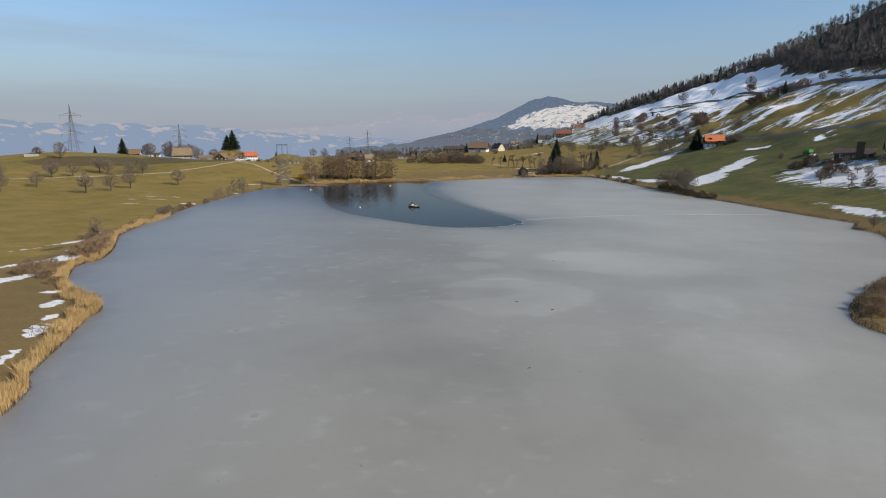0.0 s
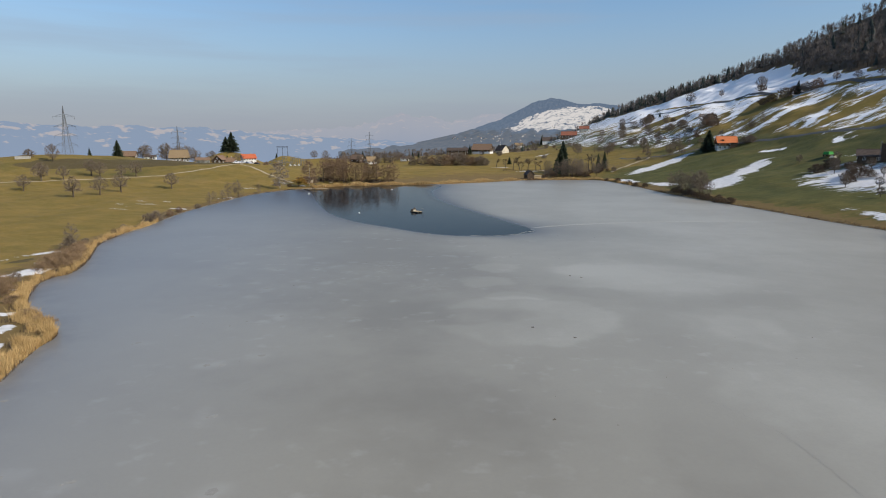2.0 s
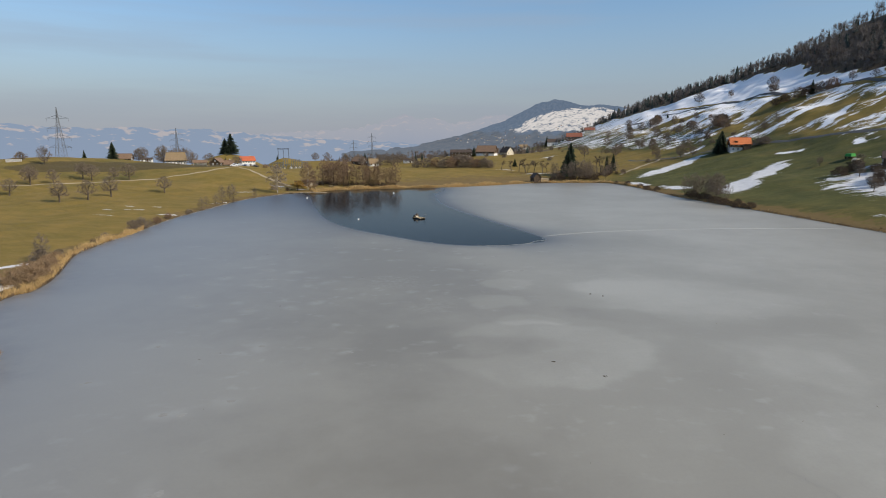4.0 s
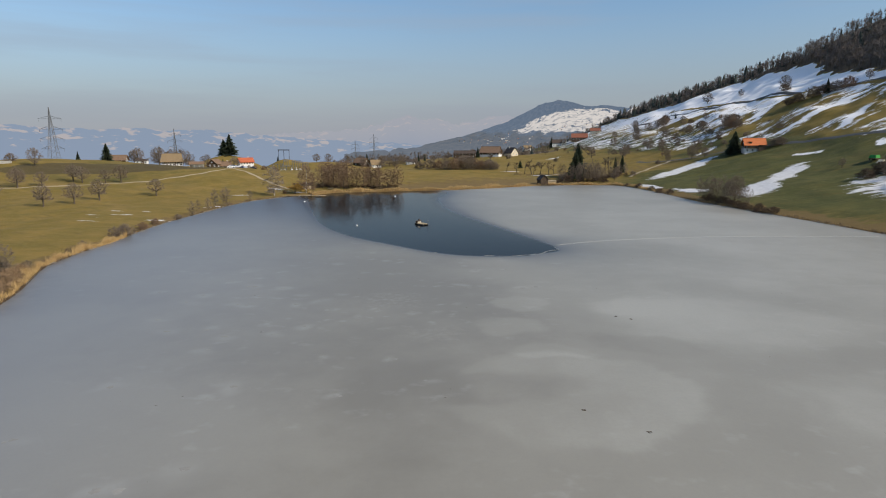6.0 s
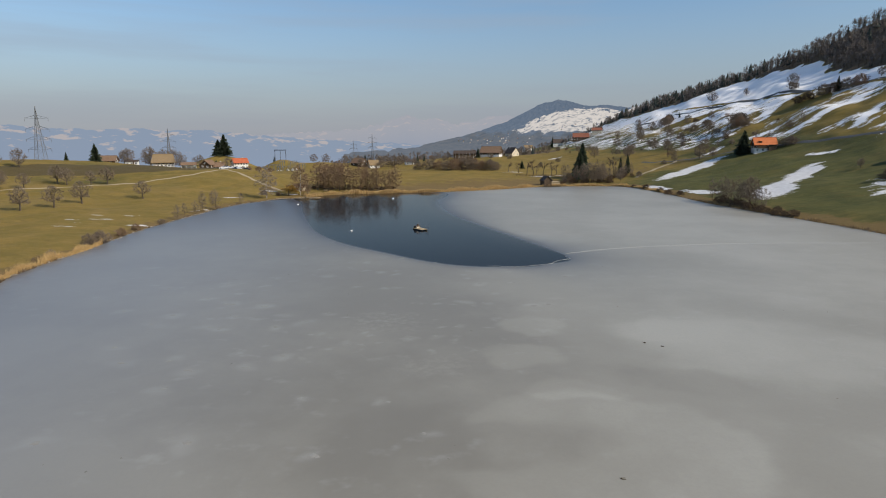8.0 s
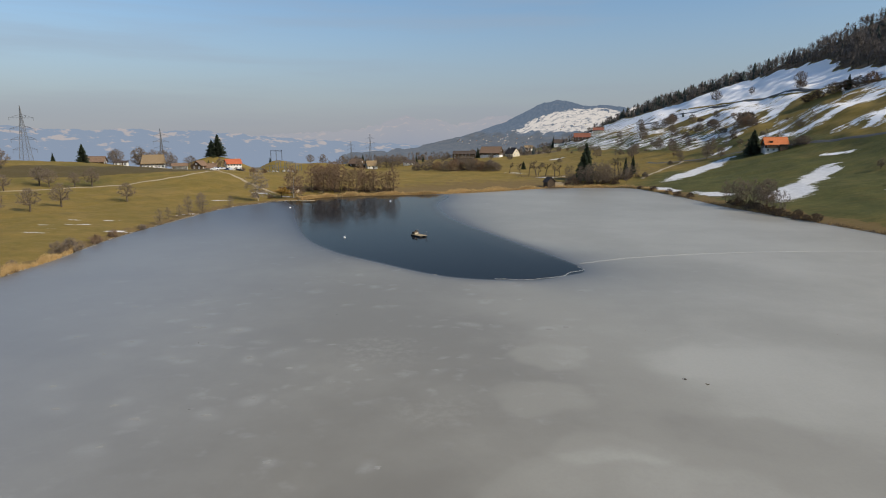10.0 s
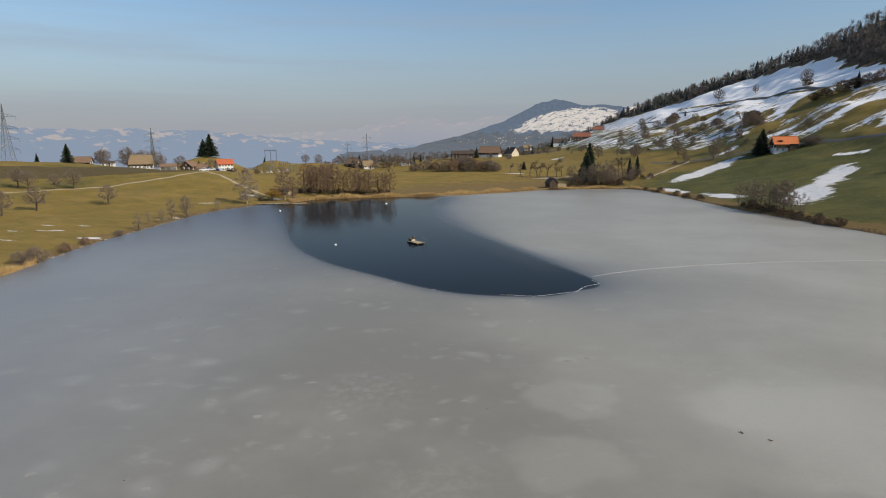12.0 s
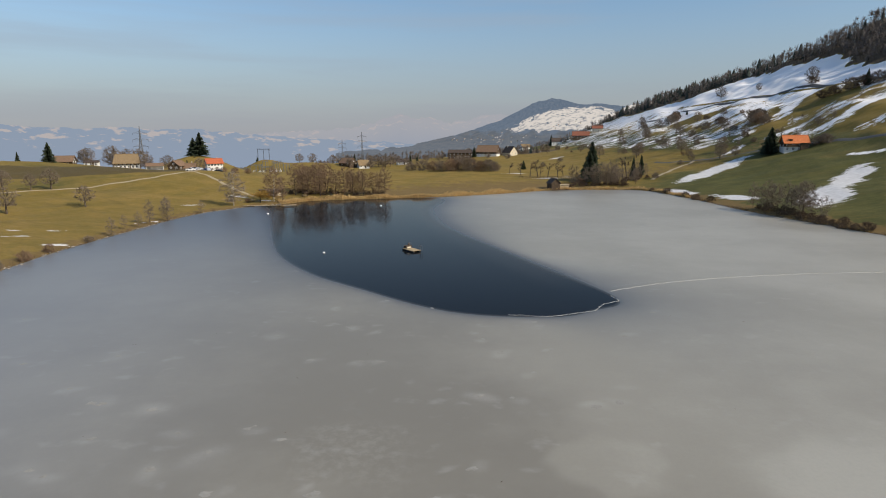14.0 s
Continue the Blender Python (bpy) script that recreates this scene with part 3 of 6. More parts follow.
OLD_TILE = simple("old_brown_tiles", (0.20, 0.140, 0.076), (0.30, 0.215, 0.120), 1.6, 0.85, 0.2, 0.4)
RED_TILE = simple("red_tiles", (0.42, 0.10, 0.045), (0.55, 0.155, 0.070), 1.6, 0.8, 0.25, 0.4)
ORANGE_TILE = simple("orange_tiles", (0.52, 0.150, 0.050), (0.64, 0.21, 0.078), 1.6, 0.8, 0.25, 0.4)
BROWN_TILE = simple("brown_tiles", (0.17, 0.105, 0.068), (0.25, 0.165, 0.105), 1.6, 0.85, 0.2, 0.4)
BRICK_TILE = simple("dull_red_tiles", (0.20, 0.075, 0.045), (0.30, 0.12, 0.075), 1.6, 0.85, 0.2, 0.4)
DARK_ROOF = simple("dark_roof", (0.060, 0.045, 0.036), (0.115, 0.085, 0.065), 1.2, 0.8, 0.25, 0.3)
PLANK = simple("bleached_planks", (0.33, 0.255, 0.155), (0.47, 0.375, 0.24), 1.5, 0.85, 0.2, 0.3, by_object=0.5)
DARK_GLASS = simple("window_glass", (0.015, 0.018, 0.022), (0.03, 0.035, 0.04), 1, 0.08, 0.6)
WHITE_PAINT = simple("white_paint", (0.74, 0.74, 0.72), (0.82, 0.82, 0.80), 3, 0.5, 0.4)
RUBBER = simple("black_rubber", (0.015, 0.015, 0.015), (0.03, 0.03, 0.03), 3, 0.8, 0.2)
GREEN_SHEET = simple("green_tarpaulin", (0.03, 0.20, 0.035), (0.05, 0.28, 0.05), 2, 0.6, 0.3)
CONCRETE = simple("pale_concrete", (0.42, 0.40, 0.36), (0.55, 0.53, 0.49), 1.5, 0.85, 0.2, 0.2)
GRAVEL = simple("pale_gravel", (0.34, 0.27, 0.17), (0.48, 0.40, 0.28), 2.5, 0.9, 0.15, 0.4)
TARMAC = simple("worn_tarmac", (0.075, 0.075, 0.075), (0.12, 0.118, 0.112), 1.5, 0.85, 0.2, 0.2)
CAR_PAINT = {"silver": simple("silver_paint", (0.42, 0.43, 0.45), (0.50, 0.51, 0.53), 1, 0.3, 0.5),
             "black": simple("black_paint", (0.02, 0.02, 0.022), (0.03, 0.03, 0.033), 1, 0.25, 0.5),
             "white": simple("white_car_paint", (0.72, 0.72, 0.72), (0.78, 0.78, 0.78), 1, 0.3, 0.5),
             "blue": simple("blue_paint", (0.03, 0.06, 0.16), (0.04, 0.08, 0.20), 1, 0.3, 0.5)}


WOOD_TWIG = simple("hillside_twigs", (0.150, 0.128, 0.112), (0.225, 0.192, 0.168), 1.5, 0.9, 0.15, by_piece=True)
WOOD_NEEDLE = simple("hillside_needles", (0.045, 0.056, 0.048), (0.078, 0.092, 0.076), 1.2, 0.85, 0.2, by_piece=True)
ICE_WHITE = simple("white_ice", (0.36, 0.355, 0.335), (0.48, 0.475, 0.455), 3.0, 0.5, 0.4)
BLOT = simple("slush_ice", (0.27, 0.255, 0.22), (0.36, 0.342, 0.300), 4.0, 0.55, 0.3, by_piece=True)
ICE_DARK = simple("dark_ice", (0.245, 0.235, 0.205), (0.28, 0.268, 0.235), 3.0, 0.4, 0.4)


# ---- trees ----
def sprig(shape, a, b, w, rng):
    """A thin flat twig, widest at its foot."""
    d = (b - a)
    side = d.cross(Vector((rng.uniform(-1, 1), rng.uniform(-1, 1), rng.uniform(-1, 1)))).normalized() * w
    shape.add((a - side, a + side, b), ((0, 1, 2),))


def branch(wood, twigs, rng, a, way, length, r, level, o):
    """A limb that bends and forks, ending in sprays of twigs."""
    n = 3
    p, d = a.copy(), way.normalized()
    joints = [(p.copy(), d.copy(), r)]
    for k in range(n):
        d = (d + Vector((rng.uniform(-1, 1), rng.uniform(-1, 1), rng.uniform(-1, 1))) * o["bend"] + Vector((0, 0, o["lift"]))).normalized()
        q = p + d * length / n
        r1 = r * (1 - 0.28 * (k + 1) / 1.0 * 0.9) if k < n - 1 else r * 0.3
        wood.rod(p, q, max(joints[-1][2], 0.012), max(r1, 0.010), 5 if level == 0 else 3)
        joints.append((q.copy(), d.copy(), r1))
        p = q
    if level < o["levels"]:
        for k in range(o["forks"][level]):
            t = rng.uniform(o["bare"] if level == 0 else 0.25, 1.0)
            i = min(int(t * n), n - 1)
            base = joints[i][0].lerp(joints[i + 1][0], t * n - i)
            az = rng.uniform(0, math.tau)
            out = Vector((math.cos(az), math.sin(az), 0))
            if level:
                out = (out + joints[i][1] * 0.4).normalized()
            spread = o["spread"]
            w = (joints[i][1] * (1 - spread) + out * spread).normalized()
            branch(wood, twigs, rng, base, w, length * o["shrink"] * rng.uniform(0.75, 1.2) * (1.15 - 0.5 * t * o["cone"] if level == 0 else 1), joints[i][2] * 0.55, level + 1, o)
    if level >= o["levels"] - 1:
        for k in range(o["twigs"]):
            t = rng.uniform(0.15, 1.0)
            i = min(int(t * n), n - 1)
            base = joints[i][0].lerp(joints[i + 1][0], t * n - i)
            w = (joints[i][1] * 0.8 + Vector((rng.gauss(0, 1), rng.gauss(0, 1), rng.gauss(0, 1))) * 0.62 + Vector((0, 0, o["droop"]))).normalized()
            sprig(twigs, base, base + w * o["twig"] * rng.uniform(0.5, 1.3), o["thick"], rng)


def make_tree(name, seed, size, o, bark, twig, label, category="tree", trunks=1):
    rng = random.Random(seed)
    wood, twigs = Shape(), Shape()
    for k in range(trunks):
        a = Vector((rng.uniform(-1, 1), rng.uniform(-1, 1), 0)) * (0.0 if trunks == 1 else o["clump"])
        way = Vector((rng.uniform(-1, 1) * o["tilt"], rng.uniform(-1, 1) * o["tilt"], 1))
        if trunks > 1:
            way = way + a * (0.5 / max(o["clump"], 0.1))
        branch(wood, twigs, rng, a - Vector((0, 0, 0.15)), way, size * rng.uniform(0.85, 1.1), o["trunk"], 0, o)
    ob = new(name)
    ob.empty_display_size = 0.3
    tagged(ob, label, category)
    part("trunk", wood, bark, ob)
    part("crown", twigs, twig, ob, "fine bare twigs")
    return ob


def make_crown(name, seed, tall, wide, bark, twig, label, category="tree", bare=0.2, mid=0.55, limbs=70, sprigs=24, length=1.1, thick=0.014, trunk=0.18, stems=1, lead=0.5):
    """A bare tree whose limbs grow out step by step to fill an uneven crown, ending in sprays of twigs."""
    r = np.random.RandomState(seed)
    rng = random.Random(seed)
    ph = r.uniform(0, math.tau, 4)
    n = limbs * 4
    t = bare + (1 - bare) * r.rand(n)
    s = np.where(t > mid, (t - mid) / (1 - mid), (mid - t) / (mid - bare + 0.10))
    az = r.uniform(0, math.tau, n)
    lobe = 1 + 0.20 * np.sin(az * 2 + ph[0] + t * 4) + 0.13 * np.sin(az * 3 + ph[1] - t * 7) + 0.10 * np.sin(az * 5 + ph[2] + t * 11)
    reach = wide * np.sqrt(np.maximum(1 - s * s, 0.02)) * lobe * r.rand(n) ** 0.45
    goal = np.stack([np.cos(az) * reach, np.sin(az) * reach, t * tall * (1 + 0.05 * np.sin(az * 3 + ph[3]))], 1)
    D = max(tall * 0.045, 0.20)
    pts, par = [np.array([0, 0, -0.15])], [-1]
    for k in range(stems):
        lean = r.uniform(-1, 1, 2) * (0.5 if category == "bush" else 0.05 if stems == 1 else 0.14)
        last, way = 0, np.append(lean, 1.0)
        p = np.append(lean * 0.3, 0.1)
        while p[2] < tall * (bare + (1 - bare) * lead):
            pts.append(p)
            par.append(last)
            last = len(pts) - 1
            p = p + way / np.linalg.norm(way) * D + np.append(r.normal(0, 0.06 * D, 2), 0)
    P = np.array(pts)
    dist = np.linalg.norm(goal[:, None] - P[None], axis=2)
    near, best = dist.argmin(1), dist.min(1)
    alive = np.ones(n, bool)
    for turn in range(70):
        alive &= best > 1.3 * D
        if not alive.any() or len(pts) > 900:
            break
        new_from = np.unique(near[alive])
        fresh = []
        for i in new_from:
            pull = goal[alive & (near == i)] - pts[i]
            way = (pull / np.linalg.norm(pull, axis=1)[:, None]).mean(0) + r.normal(0, 0.12, 3)
            fresh.append(pts[i] + way / (np.linalg.norm(way) + 1e-9) * D)
            par.append(int(i))
        base = len(pts)
        pts += fresh
        dd = np.linalg.norm(goal[:, None] - np.array(fresh)[None], axis=2)
        closer = dd.min(1) < best
        near = np.where(closer, base + dd.argmin(1), near)
        best = np.minimum(best, dd.min(1))
    m = len(pts)
    load = np.zeros(m)
    kids = np.zeros(m, int)
    for i in range(m - 1, -1, -1):
        load[i] = max(load[i], 1.0)
        if par[i] >= 0:
            load[par[i]] += load[i]
            kids[par[i]] += 1
    girth = np.maximum(trunk * (load / load.max()) ** 0.60, 0.010)
    wood, twigs = Shape(), Shape()
    for i in range(m):
        if par[i] >= 0:
            a, b = Vector(pts[par[i]]), Vector(pts[i])
            wood.rod(a, b, min(girth[par[i]], girth[i] * 1.25), girth[i], 5 if girth[i] > 0.07 else 3)
    outer = [i for i in range(m) if par[i] >= 0 and load[i] <= 7]
    total = limbs * sprigs
    for k in range(total):
        i = outer[k % len(outer)]
        a, b = Vector(pts[par[i]]), Vector(pts[i])
        base = a.lerp(b, rng.uniform(0.2, 1.0))
        w = ((b - a).normalized() * 0.8 + Vector((rng.gauss(0, 1), rng.gauss(0, 1), rng.gauss(0.25, 0.8))) * 0.55).normalized()
        sprig(twigs, base, base + w * length * rng.uniform(0.35, 1.15), thick, rng)
    ob = new(name)
    ob.empty_display_size = 0.3
    tagged(ob, label, category)
    part("trunk", wood, bark, ob)
    part("crown", twigs, twig, ob, "fine bare twigs")
    return ob


WEEPING = dict(levels=2, forks=(10, 5), bare=0.4, spread=0.75, shrink=0.5, cone=0.2, bend=0.15, lift=-0.08, twigs=34, twig=1.5, thick=0.03, droop=-1.1, tilt=0.03, trunk=0.2, clump=0)
KNOTTY = dict(levels=2, forks=(8, 3), bare=0.4, spread=0.6, shrink=0.34, cone=0.2, bend=0.22, lift=0.1, twigs=16, twig=0.85, thick=0.032, droop=0.2, tilt=0.05, trunk=0.3, clump=0)


def make_fir(name, seed, tall, wide, label):
    """A tapering trunk with whorls of drooping needled boughs, uneven in length."""
    rng = random.Random(seed)
    wood, needles = Shape(), Shape()
    wood.rod((0, 0, -0.2), (0, 0, tall * 0.98), tall * 0.016, 0.03, 6)
    z = tall * 0.07
    while z < tall * 0.985:
        t = z / tall
        reach = wide * (1 - t) ** 0.85 * (0.85 + 0.15 * math.sin(z * 2.1)) + 0.15
        for k in range(15 if t < 0.8 else 8):
            a = rng.uniform(0, math.tau)
            r = reach * rng.uniform(0.62, 1.15)
            d = Vector((math.cos(a), math.sin(a), rng.uniform(-0.42, -0.12)))
            base = Vector((0, 0, z + rng.uniform(-0.2, 0.2)))
            tip = base + d * r
            if t < 0.9:
                wood.rod(base, base.lerp(tip, 0.8), 0.03, 0.012, 3)
            side = Vector((-d.y, d.x, 0))
            for j in range(4):
                f0 = 0.12 + 0.22 * j
                q = base.lerp(tip, f0)
                w = r * 0.22 * (1.15 - f0) + 0.12
                for sgn in (-1, 1):
                    e = q + d * r * 0.30 + side * sgn * w * rng.uniform(0.7, 1.5) + Vector((0, 0, rng.uniform(-0.45, 0.0)))
                    needles.add((q - d * 0.1, q + d * r * 0.26 + Vector((0, 0, 0.12)), e, q + side * sgn * w * 0.6 - Vector((0, 0, rng.uniform(0.1, 0.4)))), ((0, 1, 2, 3),))
        z += tall * 0.021 + 0.07
    ob = new(name)
    ob.empty_display_size = 0.3
    tagged(ob, label, "tree")
    part("trunk", wood, BARK, ob)
    part("crown", needles, NEEDLE, ob, "dark green needles")
    return ob


PARKED = []


def stand(model, x, y, scale=1.0, turn=None, sink=0.0, label="", group="", squash=1.0, z=None):
    """A copy of a model tree or bush, rooted in the ground."""
    rng = random.Random(int(x * 31 + y * 17))
    ob = copy_thing(model, pose(x, y, (height(x, y) if z is None else z) - sink, 0, 0, rng.uniform(0, 360) if turn is None else turn))
    ob.scale = (scale * squash, scale * squash, scale)
    PARKED.append(model)
    return tagged(ob, label, "", group)


def clear_models():
    """Models that were only used as patterns are taken away again."""
    for model in set(PARKED):
        for o in (*model.children_recursive, model):
            bpy.data.objects.remove(o)


orchard = [make_crown("fruit_tree", 11 + k, 6.5, 2.7, BARK, TWIG, "bare old fruit tree with a spreading crown in the meadow", bare=0.27, mid=0.62, limbs=60, sprigs=64, length=0.95, thick=0.017, trunk=0.24, lead=0.15) for k in range(4)]
alder = [make_crown("alder_tree", 31 + k, 13.8, 3.7, BARK, TWIG_RED, "tall bare alder with dense reddish brown twigs on the shore", bare=0.12, mid=0.52, limbs=110, sprigs=54, length=1.3, thick=0.021, trunk=0.20, stems=1 + k % 2, lead=0.7) for k in range(4)]
slender = [make_crown("young_tree", 51 + k, 9.6, 2.6, BARK, TWIG, "slender bare young tree at the water's edge", bare=0.14, mid=0.58, limbs=56, sprigs=58, length=1.05, thick=0.016, trunk=0.12, stems=1 + k % 2, lead=0.6) for k in range(3)]
birch = [make_crown("birch_tree", 61 + k, 13.0, 4.0, BIRCH, (BIRCH_TWIG, TWIG_RED)[k], "white-stemmed bare birch on the lake shore", bare=0.12, mid=0.5, limbs=90, sprigs=86, length=1.4, thick=0.019, trunk=0.17, stems=2 - k, lead=0.75) for k in range(2)]
broad = [make_crown("broad_tree", 71 + k, 10.6, 5.0, BARK, TWIG, "large bare broadleaf tree with a round crown", bare=0.18, mid=0.55, limbs=110, sprigs=66, length=1.45, thick=0.022, trunk=0.30, lead=0.25) for k in range(3)]
bush = [make_crown("bush", 81 + k, 3.1, 2.3, BARK, TWIG_RED if k == 1 else TWIG, "rounded bare bush of brown twigs", "bush", bare=0.04, mid=0.40, limbs=50, sprigs=84, length=0.85, thick=0.017, trunk=0.05, stems=6, lead=0.1) for k in range(3)]
darkbush = [make_crown("bush", 91 + k, 2.7, 2.2, BARK, SHRUB, "dark tangled bare shrub on the bank", "bush", bare=0.03, mid=0.38, limbs=50, sprigs=84, length=0.85, thick=0.017, trunk=0.05, stems=6, lead=0.1) for k in range(2)]
brush = [make_crown("bush", 85 + k, 1.9, 2.3, BARK, BRAMBLE, "low tangled brown brush behind the reeds", "bush", bare=0.03, mid=0.35, limbs=40, sprigs=90, length=0.75, thick=0.016, trunk=0.03, stems=7, lead=0.1) for k in range(2)]
willow = make_tree("willow_tree", 97, 4.2, WEEPING, BARK, WILLOW, "golden weeping willow with hanging rods beside the bathing place")
knotty = [make_tree("pollard_tree", 101 + k, 6.5, KNOTTY, BARK, SHRUB, "dark knotty pollarded tree with short boughs") for k in range(3)]
fir = [make_fir("fir_tree", 111 + k, 16.0, 4.3, "tall dark green fir tree") for k in range(3)]


# ---- buildings ----
def window(parent, x, y, z, w, h, face, shutters=None):
    """A framed pane on a wall; face turns it to look along the wall's outward side."""
    m = pose(x, y, z, 0, 0, face)

    def put(shape, x0, z0, ww, hh, y0, dd):
        p = [m @ Vector((x0 + sx * ww / 2, y0 + sy * dd / 2, z0 + sz * hh / 2)) for sz in (-1, 1) for sx, sy in ((-1, -1), (1, -1), (1, 1), (-1, 1))]
        shape.add(p, [(3, 2, 1, 0), (4, 5, 6, 7), (0, 1, 5, 4), (1, 2, 6, 5), (2, 3, 7, 6), (3, 0, 4, 7)])
    fr = Shape()
    for dx in (-w / 2, 0, w / 2):
        put(fr, dx, 0, 0.10, h, -0.05, 0.12)
    for dz in (-h / 2, h / 2):
        put(fr, 0, dz, w + 0.1, 0.10, -0.05, 0.12)
    win = part("window", fr, WHITE_PAINT, parent)
    pane = Shape()
    put(pane, 0, 0, w, h, -0.02, 0.05)
    part("pane", pane, DARK_GLASS, win)
    if shutters:
        for sgn in (-1, 1):
            sh = Shape()
            put(sh, sgn * (w * 0.78), 0, w * 0.45, h, -0.05, 0.07)
            part("shutter", sh, shutters, win)


def house(name, x, y, turn, w, d, wall_h, roof_h, wall, roof, label, eave=0.7, upper=None, chimneys=1, rows=2, cols=4, shutters=None, door=True, z=None, sink=0.0, hip=0.0, group=""):
    """A gabled house: ridge along its own x, front towards -y, walls, thick eaved roof, chimney, doors and windows."""
    ob = thing(name, x, y, turn, label, "house" if "barn" not in name else "barn", group=group, z=z)
    ob.location.z -= sink
    base = Shape()
    top = wall_h + roof_h
    split = wall_h * 0.5 if upper else wall_h
    base.box(0, 0, -1.2, w, d, split + 1.2)
    if not upper:
        for sgn in (-1, 1):
            base.add([(sgn * w / 2, -d / 2, wall_h), (sgn * w / 2, d / 2, wall_h), (sgn * w / 2, 0, top), (sgn * (w / 2 - 0.2), -d / 2, wall_h), (sgn * (w / 2 - 0.2), d / 2, wall_h), (sgn * (w / 2 - 0.2), 0, top)],
                     [(0, 1, 2), (5, 4, 3), (0, 3, 4, 1), (1, 4, 5, 2), (2, 5, 3, 0)])
    part("wall", base, wall, ob)
    if upper:
        up = Shape()
        up.box(0, 0, split, w - 0.1, d - 0.1, wall_h - split)
        for sgn in (-1, 1):
            e = sgn * (w / 2 - 0.05)
            up.add([(e, -d / 2, wall_h), (e, d / 2, wall_h), (e, 0, top), (e - sgn * 0.2, -d / 2, wall_h), (e - sgn * 0.2, d / 2, wall_h), (e - sgn * 0.2, 0, top)],
                   [(0, 1, 2), (5, 4, 3), (0, 3, 4, 1), (1, 4, 5, 2), (2, 5, 3, 0)])
        part("upper_wall", up, upper, ob, "dark timber upper storey")
    rf = Shape()
    k = roof_h / (d / 2)
    L, E, zt, zb = w / 2 + eave * 0.8, d / 2 + eave, top + 0.06, wall_h - eave * k + 0.06
    for sgn in (-1, 1):
        rf.add([(-L, sgn * E, zb), (L, sgn * E, zb), (L - hip, 0, zt), (-L + hip, 0, zt), (-L, sgn * E, zb + 0.24), (L, sgn * E, zb + 0.24), (L - hip, 0, zt + 0.24), (-L + hip, 0, zt + 0.24)],
               [(0, 1, 2, 3), (7, 6, 5, 4), (0, 4, 5, 1), (1, 5, 6, 2), (2, 6, 7, 3), (3, 7, 4, 0)])
    rf.rod((-L + hip, 0, zt + 0.27), (L - hip, 0, zt + 0.27), 0.13, 0.13, 6)
    part("roof", rf, roof, ob)
    for c in range(chimneys):
        ch = Shape().box(w * (0.22 - 0.45 * c), d * 0.08, top - 1.0, 0.7, 0.7, 1.9).box(w * (0.22 - 0.45 * c), d * 0.08, top + 0.9, 0.85, 0.85, 0.14)
        part("chimney", ch, CONCRETE, ob)
    for r in range(rows):
        zz = wall_h / rows * (r + 0.55)
        for c in range(cols):
            window(ob, -w / 2 + w * (c + 0.5) / cols, -d / 2 - 0.02, zz, 0.95, 1.15, 0, shutters)
    for sgn in (-1, 1):
        for c in (-0.25, 0.25):
            window(ob, sgn * (w / 2 + 0.02), c * d, wall_h * 0.62, 0.9, 1.1, 90 * sgn)
        window(ob, sgn * (w / 2 + 0.02), 0, wall_h + roof_h * 0.35, 0.8, 0.9, 90 * sgn)
    if door:
        dr = Shape().box(w * 0.12, -d / 2 - 0.05, 0, 1.1, 0.14, 2.05)
        part("door", dr, TIMBER, ob)
    return ob


def garage(x, y, turn):
    ob = thing("garage", x, y, turn, "low white garage with three dark open bays", "garage")
    s = Shape()
    s.box(0, 2.6, -1, 11, 0.3, 3.6).box(-5.4, 0, -1, 0.3, 5.4, 3.6).box(5.4, 0, -1, 0.3, 5.4, 3.6).box(0, 0, -1, 11, 5.4, 1.05)
    for xx in (-1.9, 1.9):
        s.box(xx, -2.55, 0, 0.5, 0.3, 2.6)
    s.box(0, -2.55, 2.1, 10.7, 0.3, 0.55)
    part("wall", s, PLASTER, ob)
    r = Shape()
    for sgn in (-1, 1):
        r.add([(-6, sgn * 3.3, 2.45), (6, sgn * 3.3, 2.45), (6, 0, 4.3), (-6, 0, 4.3), (-6, sgn * 3.3, 2.65), (6, sgn * 3.3, 2.65), (6, 0, 4.5), (-6, 0, 4.5)],
              [(0, 1, 2, 3), (7, 6, 5, 4), (0, 4, 5, 1), (1, 5, 6, 2), (2, 6, 7, 3), (3, 7, 4, 0)])
    part("roof", r, BROWN_TILE, ob)
    return ob


